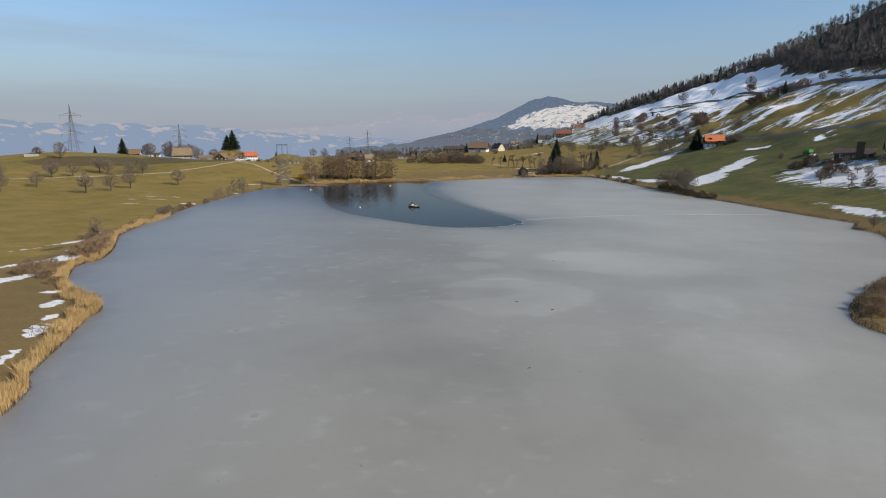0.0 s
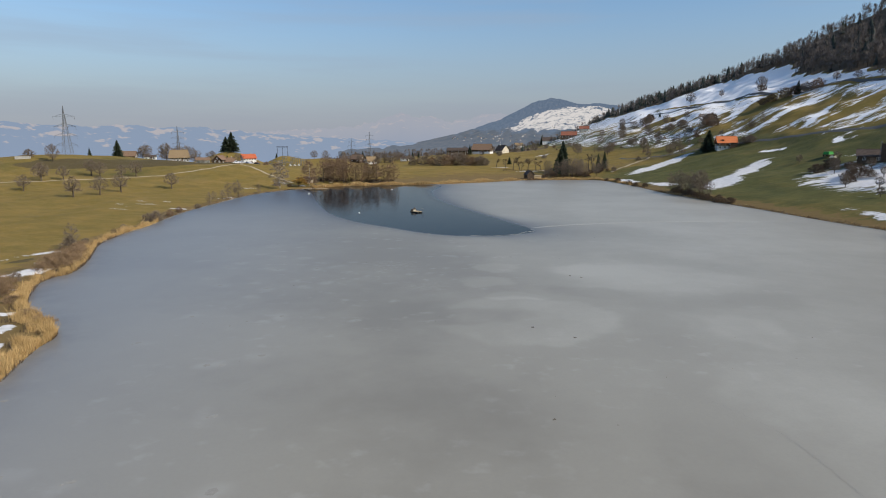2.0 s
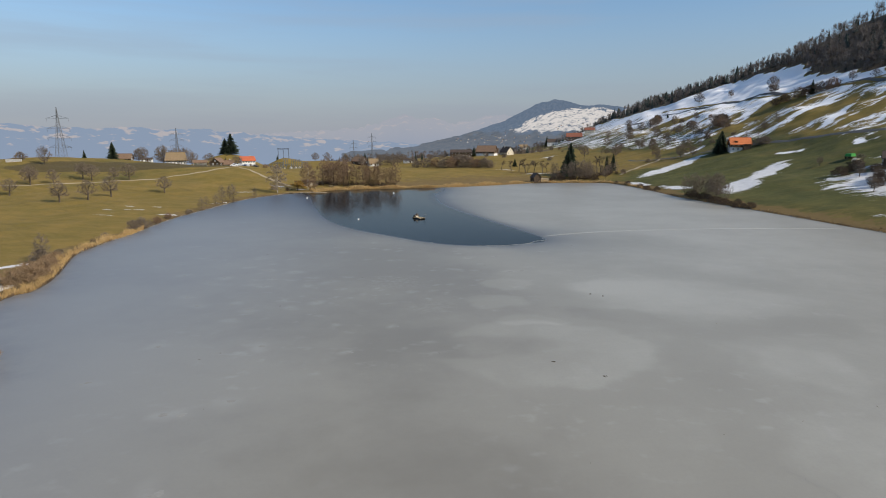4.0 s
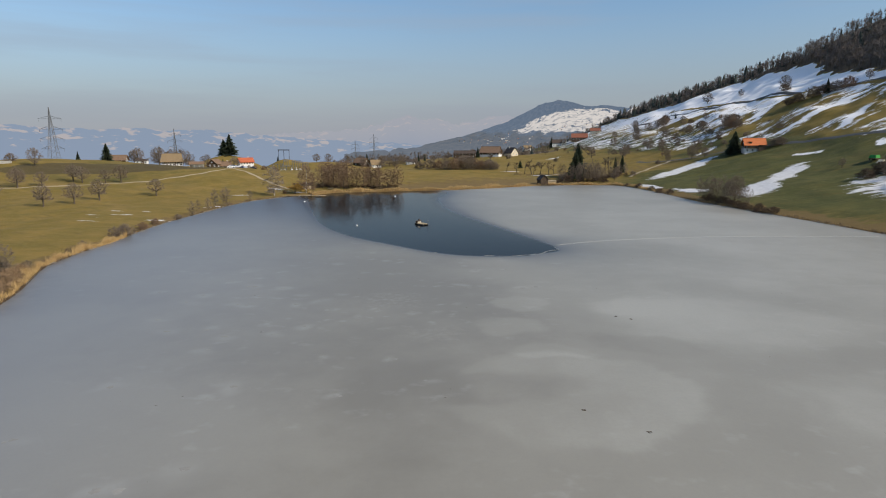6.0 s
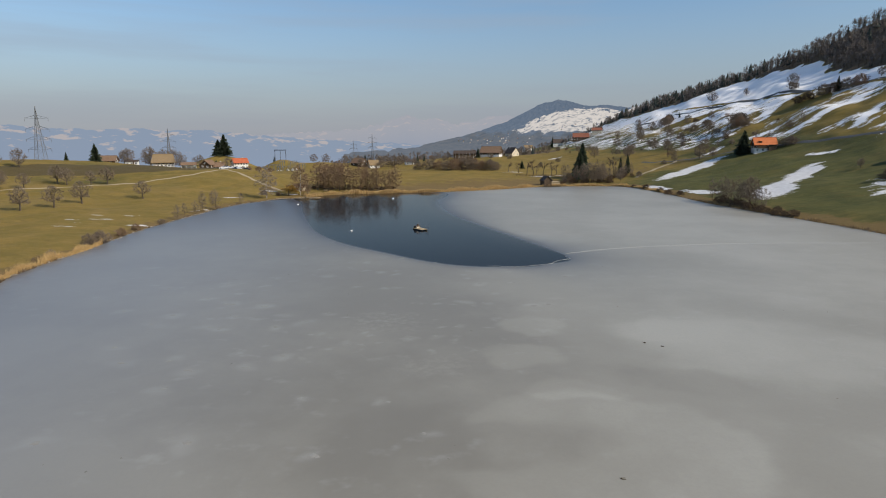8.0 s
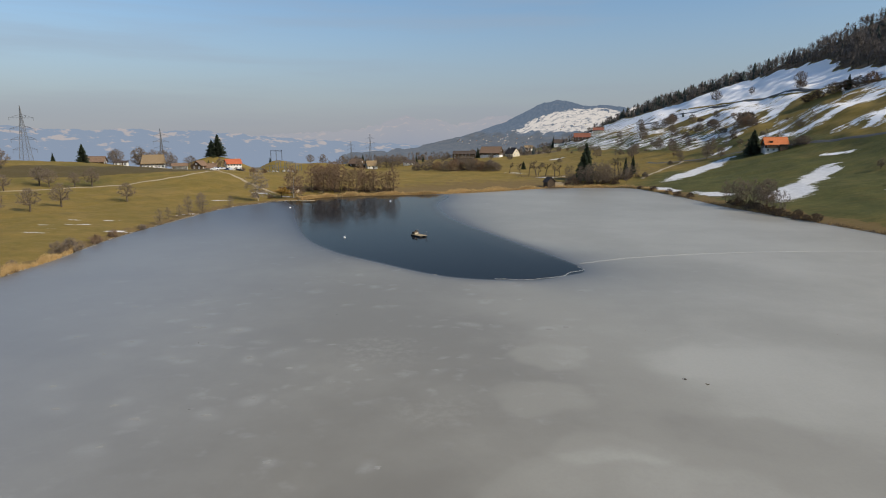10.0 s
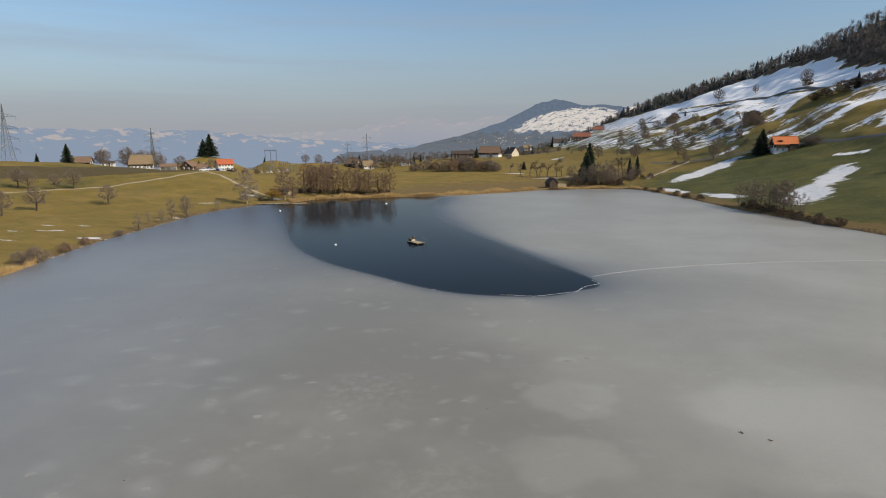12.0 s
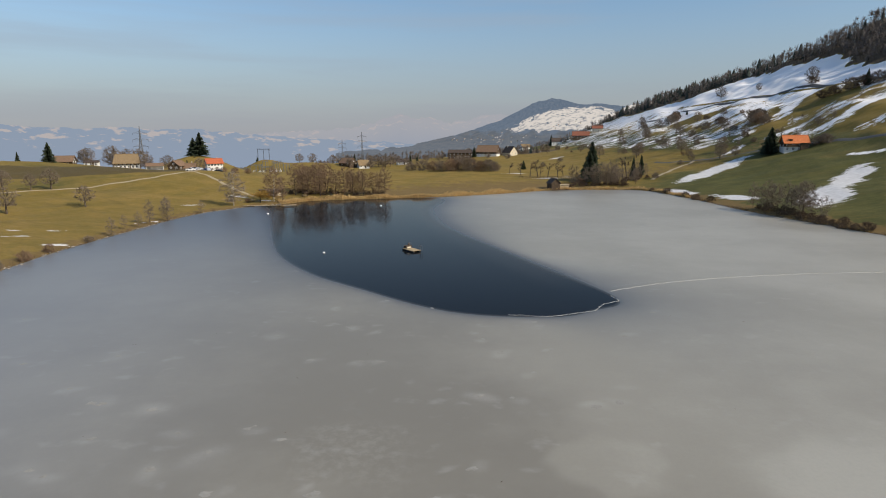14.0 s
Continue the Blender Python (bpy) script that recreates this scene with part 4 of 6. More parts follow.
def boathouse(x, y, turn):
    ob = thing("boathouse", x, y, turn, "dark timber boathouse with a gabled roof over the ice", "boathouse", z=0.0)
    w = Shape()
    for k in range(11):
        w.box(-1.5 + 0.3 * k, -2.2, 0.35, 0.26, 0.07, 2.6 + 1.6 * (1 - abs(k - 5) / 5))
        w.box(-1.5 + 0.3 * k, 2.4, 0.35, 0.26, 0.07, 2.1 + 1.5 * (1 - abs(k - 5) / 5))
    for k in range(15):
        for xx in (-1.6, 1.6):
            w.box(xx, -2.1 + 0.31 * k, 0.35, 0.07, 0.28, 2.6)
    part("wall", w, TIMBER, ob)
    r = Shape()
    for sgn in (-1, 1):
        r.add([(sgn * 2.05, -2.6, 2.5), (sgn * 2.05, 2.6, 2.5), (0, 2.6, 4.6), (0, -2.6, 4.6), (sgn * 2.05, -2.6, 2.66), (sgn * 2.05, 2.6, 2.66), (0, 2.6, 4.78), (0, -2.6, 4.78)],
              [(0, 1, 2, 3), (7, 6, 5, 4), (0, 4, 5, 1), (1, 5, 6, 2), (2, 6, 7, 3), (3, 7, 4, 0)])
    part("roof", r, DARK_ROOF, ob)
    a = Shape().box(3.6, 0.2, 0.4, 3.8, 3.4, 1.55).box(3.6, 0.2, 1.95, 4.3, 3.9, 0.14)
    part("annex", a, PLANK, ob, "pale boarded lean-to")
    for xx in (-1.5, 1.5, 3.2, 5.2):
        for yy in (-2.0, 2.0):
            part("post", Shape().rod((xx, yy, -0.8), (xx, yy, 0.6), 0.11, 0.10, 7), TIMBER, ob)
    part("jetty", Shape().box(2.0, -2.9, 0.28, 7.5, 0.9, 0.12), TIMBER, ob)
    return ob


def raft(x, y, turn):
    """Bathing raft: planks on floats, a box bench at one end, ladder rails at both."""
    ob = thing("bathing_raft", x, y, turn, "wooden bathing raft with ladder rails afloat on open water", "raft", z=0.0)
    for k in range(17):
        p = part("plank", Shape().box(-2.56 + 0.32 * k, 0, 0.32, 0.28, 2.5, 0.07), PLANK, ob)
    for yy in (-0.9, 0.9):
        f = Shape().rod((-2.6, yy, 0.02), (2.6, yy, 0.02), 0.30, 0.30, 10)
        part("float", f, RUBBER, ob)
        part("beam", Shape().box(0, yy, 0.2, 5.3, 0.14, 0.12), TIMBER, ob)
    part("bench", Shape().box(-2.0, 0.1, 0.39, 1.1, 1.7, 0.55).box(-2.0, 0.1, 0.94, 1.2, 1.8, 0.06).box(-2.3, 0.6, 1.0, 0.35, 0.35, 0.4), TIMBER, ob, "dark boxed bench")
    part("roll", Shape().rod((-1.2, -0.6, 0.62), (-1.2, 0.5, 0.62), 0.2, 0.2, 10), CREAM, ob)
    for xx, yy in ((-2.6, 1.0), (2.5, 0.9)):
        r = Shape()
        for o in (-0.45, 0.45):
            r.rod((xx + o, yy, 0.35), (xx + o, yy, 1.55), 0.03, 0.03, 6).rod((xx + o, yy + 0.5, -0.5), (xx + o, yy + 0.5, 1.5), 0.03, 0.03, 6)
            r.rod((xx + o, yy, 1.55), (xx + o, yy + 0.5, 1.5), 0.03, 0.03, 6)
        for zz in (0.95, 1.53):
            r.rod((xx - 0.45, yy, zz), (xx + 0.45, yy, zz), 0.025, 0.025, 6)
        part("ladder_rail", r, STEEL, ob, "bright steel ladder rail")
    return ob


def buoy(x, y, size):
    ob = thing("buoy", x, y, 0, "round white mooring buoy", "buoy", z=0.0, group="buoys")
    part("float", Shape().lathe([(0.10 * size, -0.3 * size), (0.42 * size, -0.15 * size), (0.5 * size, 0.08 * size), (0.42 * size, 0.32 * size), (0.2 * size, 0.46 * size), (0.06 * size, 0.5 * size)], 14), WHITE_PAINT, ob, smooth=True)
    part("ring", Shape().rod((-0.1 * size, 0, 0.48 * size), (0.1 * size, 0, 0.62 * size), 0.035, 0.035, 6), STEEL, ob)


def pier(x, y, turn):
    """A bathing jetty: a walkway along the bank with a head that reaches out."""
    ob = thing("jetty", x, y, turn, "low grey wooden bathing jetty on posts", "jetty", z=0.0)
    for k in range(34):
        part("plank", Shape().box(-6.6 + 0.4 * k, 0.15 * math.sin(k * 2.3), 0.36, 0.36, 1.5, 0.06), PLANK, ob)
    for k in range(12):
        part("plank", Shape().box(7.2 + 0.4 * k, -0.6, 0.36, 0.36, 2.6, 0.06), PLANK, ob)
    for k in range(7):
        for yy in (-0.65, 0.65):
            part("post", Shape().rod((-6.4 + 3.0 * k, yy, -1.0), (-6.4 + 3.0 * k, yy, 0.55), 0.09, 0.08, 7), TIMBER, ob)
    part("rail", Shape().rod((7.4, -1.8, 0.4), (7.4, -1.8, 1.4), 0.03, 0.03, 6).rod((8.2, -1.8, 0.4), (8.2, -1.8, 1.4), 0.03, 0.03, 6).rod((7.4, -1.8, 1.4), (8.2, -1.8, 1.4), 0.03, 0.03, 6), STEEL, ob)


def pylon(x, y, turn, tall, arms, base, z=None, thick=0.11, label="tall steel lattice pylon of a power line"):
    """Four tapering corner legs laced with diagonals, with crossarms and hanging insulators."""
    ob = thing("pylon", x, y, turn, label, "pylon", group="power line pylons", z=z)
    def half(zz):
        t = zz / tall
        return base * (1 - t) ** 1.15 * 0.5 + 0.28 * (1 - t) + 0.07
    legs, lace = [Shape() for k in range(4)], Shape()
    levels = []
    zz = 0.0
    while zz < tall * 0.98:
        levels.append(zz)
        zz += max(half(zz) * 1.7, 0.9)
    levels.append(tall)
    corners = ((-1, -1), (1, -1), (1, 1), (-1, 1))
    for a, b in zip(levels, levels[1:]):
        ha, hb = half(a), half(b)
        for i in range(4):
            cx, cy = corners[i]
            nx, ny = corners[(i + 1) % 4]
            legs[i].rod((cx * ha, cy * ha, a), (cx * hb, cy * hb, b), thick, thick, 4)
            lace.rod((cx * ha, cy * ha, a), (nx * hb, ny * hb, b), thick * 0.55, thick * 0.55, 3)
            lace.rod((nx * ha, ny * ha, a), (cx * hb, cy * hb, b), thick * 0.55, thick * 0.55, 3)
    for leg in legs:
        part("leg", leg, STEEL, ob)
    part("lacing", lace, STEEL, ob)
    for t, reach in arms:
        az, h = t * tall, half(t * tall)
        arm = Shape()
        for sgn in (-1, 1):
            tip = (sgn * reach, 0, az + 0.1)
            for sy in (-1, 1):
                arm.rod((sgn * h, sy * h, az), tip, thick * 0.6, thick * 0.5, 3)
                arm.rod((sgn * h, sy * h, az + reach * 0.28), tip, thick * 0.6, thick * 0.5, 3)
            for k in (0.3, 0.6):
                arm.rod((sgn * reach * k, 0, az), (sgn * reach * (k + 0.12), 0, az + reach * 0.28 * (1 - k - 0.1)), thick * 0.5, thick * 0.5, 3)
        crossarm = part("crossarm", arm, STEEL, ob)
        for sgn in (-1, 1):
            part("insulator", Shape().rod((sgn * reach * 0.97, 0, az), (sgn * reach * 0.97, 0, az - 1.6), 0.07, 0.07, 5), STEEL, crossarm)
    return ob


def portal(x, y, turn, wide, tall, bays, z=None, label="steel switchyard portal with a lattice beam"):
    ob = thing("portal", x, y, turn, label, "portal", group="switchyard portals", z=z)
    for k in range(bays + 1):
        xx = -wide / 2 + wide * k / bays
        s = Shape()
        for o in (-0.35, 0.35):
            s.rod((xx + o, 0, -0.5), (xx + o * 0.6, 0, tall), 0.13, 0.11, 4)
        for j in range(7):
            s.rod((xx - 0.33, 0, tall * j / 7), (xx + 0.33, 0, tall * (j + 1) / 7), 0.07, 0.07, 3)
        part("post", s, STEEL, ob)
    b = Shape()
    for zz in (tall - 0.2, tall - 1.0):
        b.rod((-wide / 2 - 0.8, 0, zz), (wide / 2 + 0.8, 0, zz), 0.12, 0.12, 4)
    n = int(wide / 1.2)
    for j in range(n):
        b.rod((-wide / 2 + wide * j / n, 0, tall - (0.2 if j % 2 else 1.0)), (-wide / 2 + wide * (j + 1) / n, 0, tall - (1.0 if j % 2 else 0.2)), 0.07, 0.07, 3)
    part("beam", b, STEEL, ob)


def car(x, y, turn, paint, z=None):
    ob = thing("car", x, y, turn, paint + " car parked at the farm lane", "car", group="parked cars", z=z)
    body = Shape()
    prof = [(-2.1, 0.35), (-2.1, 0.85), (-1.2, 0.95), (-0.55, 1.42), (0.9, 1.45), (1.75, 1.0), (2.1, 0.9), (2.1, 0.35)]
    n = len(prof)
    body.add([(px, sy * (0.85 if pz < 1.2 else 0.68), pz) for sy in (-1, 1) for px, pz in prof], [tuple(range(n)), tuple(range(2 * n - 1, n - 1, -1))] + [(k, n + k, n + (k + 1) % n, (k + 1) % n) for k in range(n)])
    bod = part("body", body, CAR_PAINT[paint], ob)
    for sy in (-1, 1):
        gl = Shape()
        gl.add([(-1.0, sy * 0.84, 1.0), (1.45, sy * 0.84, 1.0), (0.85, sy * 0.71, 1.38), (-0.5, sy * 0.71, 1.36)], [(0, 1, 2, 3)])
        part("glass", gl, DARK_GLASS, bod)
    for wx in (-1.3, 1.3):
        for wy in (-0.82, 0.82):
            part("wheel", Shape().rod((wx, wy - 0.1, 0.32), (wx, wy + 0.1, 0.32), 0.32, 0.32, 12), RUBBER, ob)


# farm and houses on the left rise
house("farmhouse", -146, 404, 20, 11.4, 8.6, 3.3, 3.8, PLASTER, OLD_TILE, "old farmhouse with a broad brown tiled roof and half-timbered gable", upper=TIMBER, hip=1.2, cols=6, rows=2, eave=1.1, chimneys=0)
garage(-129.5, 398, 18).scale = (0.72, 0.72, 0.8)
house("barn", -122, 409, 80, 8, 6, 3.2, 2.3, TIMBER, BROWN_TILE, "brown wooden barn with a brown tiled roof", rows=1, cols=2, chimneys=0)
house("cottage", -117, 412, 14, 6.5, 5.4, 2.5, 2.0, PLASTER, BROWN_TILE, "low white cottage with a brown roof on the farm lane", rows=1, cols=3)
house("villa", -108.3, 427, 30, 8.6, 6.4, 4.4, 2.2, PLASTER, RED_TILE, "white plastered house with a red tiled roof", rows=2, cols=5, sink=-0.9)
house("shed", -176.5, 402, 8, 9.0, 6, 1.5, 2.4, TIMBER, BROWN_TILE, "brown farm shed with a tiled roof on the crest", rows=1, cols=2, chimneys=0, door=False)
house("carport", -163, 402, 15, 6.5, 4.5, 1.7, 0.7, WHITE_PAINT, DARK_ROOF, "low white carport with a flat dark roof", rows=1, cols=3, chimneys=0, eave=0.4)
# hamlet beyond the grove
house("cottage", -33, 590, 20, 9, 7.5, 2.8, 3.8, PLASTER, OLD_TILE, "white cottage with a tan tiled roof beyond the grove", rows=1, cols=3)
house("barn", -46, 594, -40, 13, 9, 3.2, 3.8, TIMBER, BROWN_TILE, "dark wooden barn beyond the grove", rows=1, cols=2, chimneys=0)
house("cottage", 1, 620, 10, 10, 7, 2.6, 1.2, PLASTER, DARK_ROOF, "small white flat house in the fields", rows=1, cols=3, chimneys=0)
house("farmhouse", 57, 650, -10, 22, 10, 5.0, 2.5, TIMBER, DARK_ROOF, "long dark timber farmhouse in the valley", rows=2, cols=6)
house("barn", 84, 648, -25, 20, 12, 4.5, 5.6, PLASTER, BROWN_TILE, "large farm barn with a broad brown roof", upper=TIMBER, rows=1, cols=4, chimneys=0)
house("cottage", 106.5, 654, 118, 12, 9, 3.2, 5.2, CREAM, DARK_ROOF, "pale gabled cottage with a dark steep roof", rows=1, cols=3)
house("farmhouse", 222, 800, -15, 20, 11, 4.5, 4.5, TIMBER, BRICK_TILE, "farmhouse with a wide red roof high on the slope", rows=2, cols=5)
house("villa", 242, 798, -20, 12, 9, 4.5, 3.0, CREAM, BRICK_TILE, "cream house with a dull red roof high on the slope", rows=2, cols=4)
house("cottage", 196, 815, -10, 12, 10, 4.5, 4.0, PLASTER, DARK_ROOF, "white cottage with a dark roof on the slope", rows=2, cols=3)
house("cottage", 170, 880, 15, 13, 9, 4.0, 3.5, PLASTER, OLD_TILE, "white cottage with a brown roof in the village", rows=2, cols=3)
# sunny slope
cottage = house("villa", 187.5, 351.5, -17, 10.4, 7.6, 3.9, 3.2, PLASTER, ORANGE_TILE, "farm cottage with a bright orange tiled roof and white walls", upper=TIMBER, rows=2, cols=4, sink=0.6)
part("dormer", Shape().box(-2.4, -2.6, 4.6, 1.3, 1.6, 0.9), TIMBER, cottage, "dark dormer in the roof")
part("dormer_roof", Shape().box(-2.4, -2.6, 5.5, 1.7, 2.0, 0.14), ORANGE_TILE, cottage)
part("porch", Shape().box(3.2, -4.3, -0.6, 3.6, 1.3, 4.2).box(3.2, -4.4, 3.6, 4.0, 1.8, 0.16), TIMBER, cottage, "dark boarded porch under the eaves")
part("balcony", Shape().box(-1.6, -4.3, 2.0, 5.2, 0.9, 0.14).box(-1.6, -4.72, 2.1, 5.2, 0.08, 0.9), TIMBER, cottage)
house("barn", 189, 208, -38, 22, 12, 3.6, 3.2, TIMBER, DARK_ROOF, "long dark farm barn with a brown roof on the snowy slope", rows=1, cols=6, chimneys=0, sink=2.6)
house("barn", 178.5, 228, -38, 13, 8, 2.2, 2.2, TIMBER, DARK_ROOF, "dark wooden barn with a shingled roof on the snowy slope", rows=1, cols=3, chimneys=0, sink=0.6)
silo = thing("silo", 177, 223, -38, "tall dark square farm tower", "silo")
part("body", Shape().box(0, 0, -1.5, 2.6, 2.6, 8.0).box(0, 0, 6.5, 2.9, 2.9, 0.2), TIMBER, silo)
part("ladder", Shape().rod((-1.7, -1.0, 0), (-1.7, -1.0, 7.6), 0.05, 0.05, 4).rod((-1.4, -1.4, 0), (-1.4, -1.4, 7.6), 0.05, 0.05, 4), STEEL, silo)
trailer = thing("trailer", 181, 258, 35, "green covered farm trailer on the snow", "trailer")
part("cover", Shape().box(0, 0, 0.9, 6.0, 2.4, 1.2, taper=0.8), GREEN_SHEET, trailer)
part("bed", Shape().box(0, 0, 0.6, 6.2, 2.4, 0.3), TIMBER, trailer)
for wx in (-1.8, 1.8):
    for wy in (-1.1, 1.1):
        part("wheel", Shape().rod((wx, wy - 0.15, 0.45), (wx, wy + 0.15, 0.45), 0.45, 0.45, 12), RUBBER, trailer)
hay = thing("hay_heap", 179, 252, 35, "pale covered heap of fodder on the snow", "heap")
part("cover", Shape().box(0, 0, -0.2, 5.0, 2.2, 1.3, taper=0.6), CREAM, hay)

boathouse(68.4, 343.8, 8).scale = (1.22, 1.22, 1.15)
raft(0.2, 199.5, -58).scale = (0.8, 0.8, 0.9)
buoy(-17.9, 198.9, 0.62)
buoy(-44.0, 267.4, 0.8)
buoy(-8.8, 286.7, 0.75)
pier(-50.5, 290.0, 5)
pavilion = thing("pavilion", -52.5, 313, 8, "low bathing pavilion with a flat roof and open front", "pavilion")
part("wall", Shape().box(0, 1.6, -0.5, 8, 0.2, 3.0).box(-3.9, 0, -0.5, 0.2, 3.4, 3.0).box(1.2, 0, -0.5, 0.2, 3.4, 3.0), CREAM, pavilion)
part("roof", Shape().box(0, -0.2, 2.5, 9.2, 5.0, 0.22), DARK_ROOF, pavilion)
for xx in (-3.9, 0, 3.9):
    part("post", Shape().box(xx, -2.2, 0, 0.16, 0.16, 2.5), TIMBER, pavilion)
for tx, ty, tt in ((-57, 300, 10), (-47, 306, -15), (-40, 316, 5)):
    tb = thing("picnic_table", tx, ty, tt, "pale wooden picnic table with benches", "table", group="picnic tables")
    part("tabletop", Shape().box(0, 0, 0.70, 2.0, 0.8, 0.06), PLANK, tb)
    for sgn in (-1, 1):
        part("bench", Shape().box(0, sgn * 0.75, 0.42, 2.0, 0.28, 0.05), PLANK, tb)
        part("leg", Shape().box(sgn * 0.7, 0, 0, 0.1, 1.5, 0.42).box(sgn * 0.7, 0, 0.4, 0.1, 0.1, 0.32), TIMBER, tb)

pylon(-205, 387, 8, 36.5, ((0.36, 6.0), (0.51, 6.3), (0.66, 6.1), (0.82, 6.0)), 5.6, z=6.8, thick=0.11)
pylon(-195, 540, 10, 38, ((0.60, 5.2), (0.73, 5.8), (0.86, 5.0)), 4.0, z=-3.4, thick=0.14)
pylon(-36, 632, 5, 34.5, ((0.62, 4.2), (0.75, 4.6), (0.88, 4.0)), 2.6, z=-3.7, thick=0.14)
pylon(-58, 672, 5, 31, ((0.60, 3.8), (0.74, 4.2), (0.87, 3.6)), 2.4, z=-7, thick=0.14)
portal(-120, 606, -35, 14.0, 9.5, 2, label="large steel double portal on the knoll")
for k, (px, py) in enumerate(((-128, 566), (-119, 572), (-110, 566), (-101, 573), (-132, 578), (-104, 580), (-94, 570), (-114, 584))):
    portal(px, py, 12 + 9 * k, 8 + (k % 3), 6 + 1.5 * (k % 2), 2)
for k in range(9):
    tr = thing("transformer", -132 + 4.4 * k, 562 + 4 * math.sin(k * 2.2), 10 * k, "pale switchyard transformer box with bushings", "transformer", group="switchyard transformers")
    part("tank", Shape().box(0, 0, -0.5, 2.2, 1.6, 3.0), CONCRETE, tr)
    for o in (-0.6, 0, 0.6):
        part("bushing", Shape().rod((o, 0, 2.4), (o, 0, 3.7), 0.10, 0.06, 6), WHITE_PAINT, tr)
for k, paint in enumerate(("white", "silver", "black", "silver", "blue", "black", "silver")):
    car(*((-97.5, 357), (-96, 363), (-99, 366), (-94, 372), (-97, 378), (-93, 384), (-101, 372))[k], 20 + 31 * k, paint)
wall_base = thing("garden_wall", -206, 345, 6, "pale ruined retaining wall on the crest", "wall")
part("wall", Shape().box(0, 0, -1.0, 7.5, 0.5, 2.4).box(-3.2, 1.2, -1.0, 0.5, 2.4, 2.2), CONCRETE, wall_base)


def ribbon(name, points, wide, material, label, lift=0.06, category="path"):
    """A lane laid on the ground along a smooth line."""
    c = np.array(points, float)
    t = np.linspace(0, len(c) - 1, (len(c) - 1) * 14 + 1)
    x, y = np.interp(t, np.arange(len(c)), c[:, 0]), np.interp(t, np.arange(len(c)), c[:, 1])
    for _ in range(12):
        x[1:-1], y[1:-1] = (x[:-2] + 2 * x[1:-1] + x[2:]) / 4, (y[:-2] + 2 * y[1:-1] + y[2:]) / 4
    dx, dy = np.gradient(x), np.gradient(y)
    n = np.hypot(dx, dy) + 1e-9
    rows = []
    for o in (-0.5, -0.17, 0.17, 0.5):
        wob = wide * (1 + 0.12 * np.sin(t * 9.0 + o * 20))
        px, py = x - dy / n * wob * o, y + dx / n * wob * o
        rows.append(np.stack([px, py, land(px, py) + lift + (0.03 if abs(o) < 0.3 else -0.12)], 1))
    v = np.concatenate(rows)
    m = len(x)
    f = [(r * m + i, r * m + i + 1, (r + 1) * m + i + 1, (r + 1) * m + i) for r in range(3) for i in range(m - 1)]
    me = mesh_from(name, [tuple(p) for p in v], f, material, True)
    return tagged(new(name, me), label, category, kind="structure")


ribbon("path_meadow", [(-215, 268), (-182, 279), (-160, 297), (-140, 305), (-125, 318), (-110, 328), (-101, 342), (-96.5, 357)], 2.3, GRAVEL, "pale gravel path across the meadow")
ribbon("path_shore", [(-96.5, 357), (-86, 345), (-76, 332), (-66, 318), (-58, 310)], 2.0, GRAVEL, "pale gravel path down to the bathing place")
ribbon("road_farm", [(-96.5, 357), (-95, 372), (-96, 388), (-99, 405), (-104, 420)], 3.0, GRAVEL, "gravel farm lane between the houses")
ribbon("road_slope", [(150, 420), (160, 395), (185, 372), (199, 350), (207, 310), (212, 287), (222, 262), (232, 235)], 3.2, TARMAC, "narrow tarmac road along the slope", 0.12)
ribbon("road_hill", [(250, 690), (268, 640), (281, 592), (287, 504), (285, 428), (279, 364), (276, 320), (270, 280)], 3.4, TARMAC, "dark road across the snow field", 0.2)
ribbon("path_track", [(122, 360), (133, 372), (146, 385), (158, 392), (160, 395)], 2.4, GRAVEL, "bare earth track up the slope", 0.1)

fence = thing("fence", 75, 389, -4, "weathered wooden meadow fence beside a drift of snow", "fence")
for k in range(15):
    zz = height(75 + 1.9 * (k - 7), 389 - 0.13 * (k - 7)) - height(75, 389)
    part("post", Shape().box(1.9 * (k - 7), 0, zz - 0.3, 0.12, 0.12, 1.5), TIMBER, fence)
    if k < 14:
        z2 = height(75 + 1.9 * (k - 6), 389 - 0.13 * (k - 6)) - height(75, 389)
        for hh in (0.5, 0.95):
            part("rail", Shape().rod((1.9 * (k - 7), 0, zz + hh), (1.9 * (k - 6), 0, z2 + hh), 0.05, 0.05, 4), TIMBER, fence)


# ---- planting ----
# old orchard in the meadow
for k, (x, y, sc) in enumerate(((-157, 262, 1.0), (-167, 292, 1.25), (-160, 297, 0.95), (-124, 236, 1.15), (-154, 310, 1.2), (-149, 308, 1.1), (-119, 245, 1.1), (-118, 260, 1.2),
                                (-139, 308, 0.9), (-134, 312, 1.15), (-104.7, 278, 1.05), (-157, 239, 1.1), (-172, 300, 1.0), (-176, 268, 1.1), (-186, 285, 1.0))):
    stand(orchard[k % 4], x, y, sc, group="fruit trees in the meadow")
stand(broad[0], -189, 342, 0.85, squash=0.72)
stand(bush[0], -207, 352, 1.3)
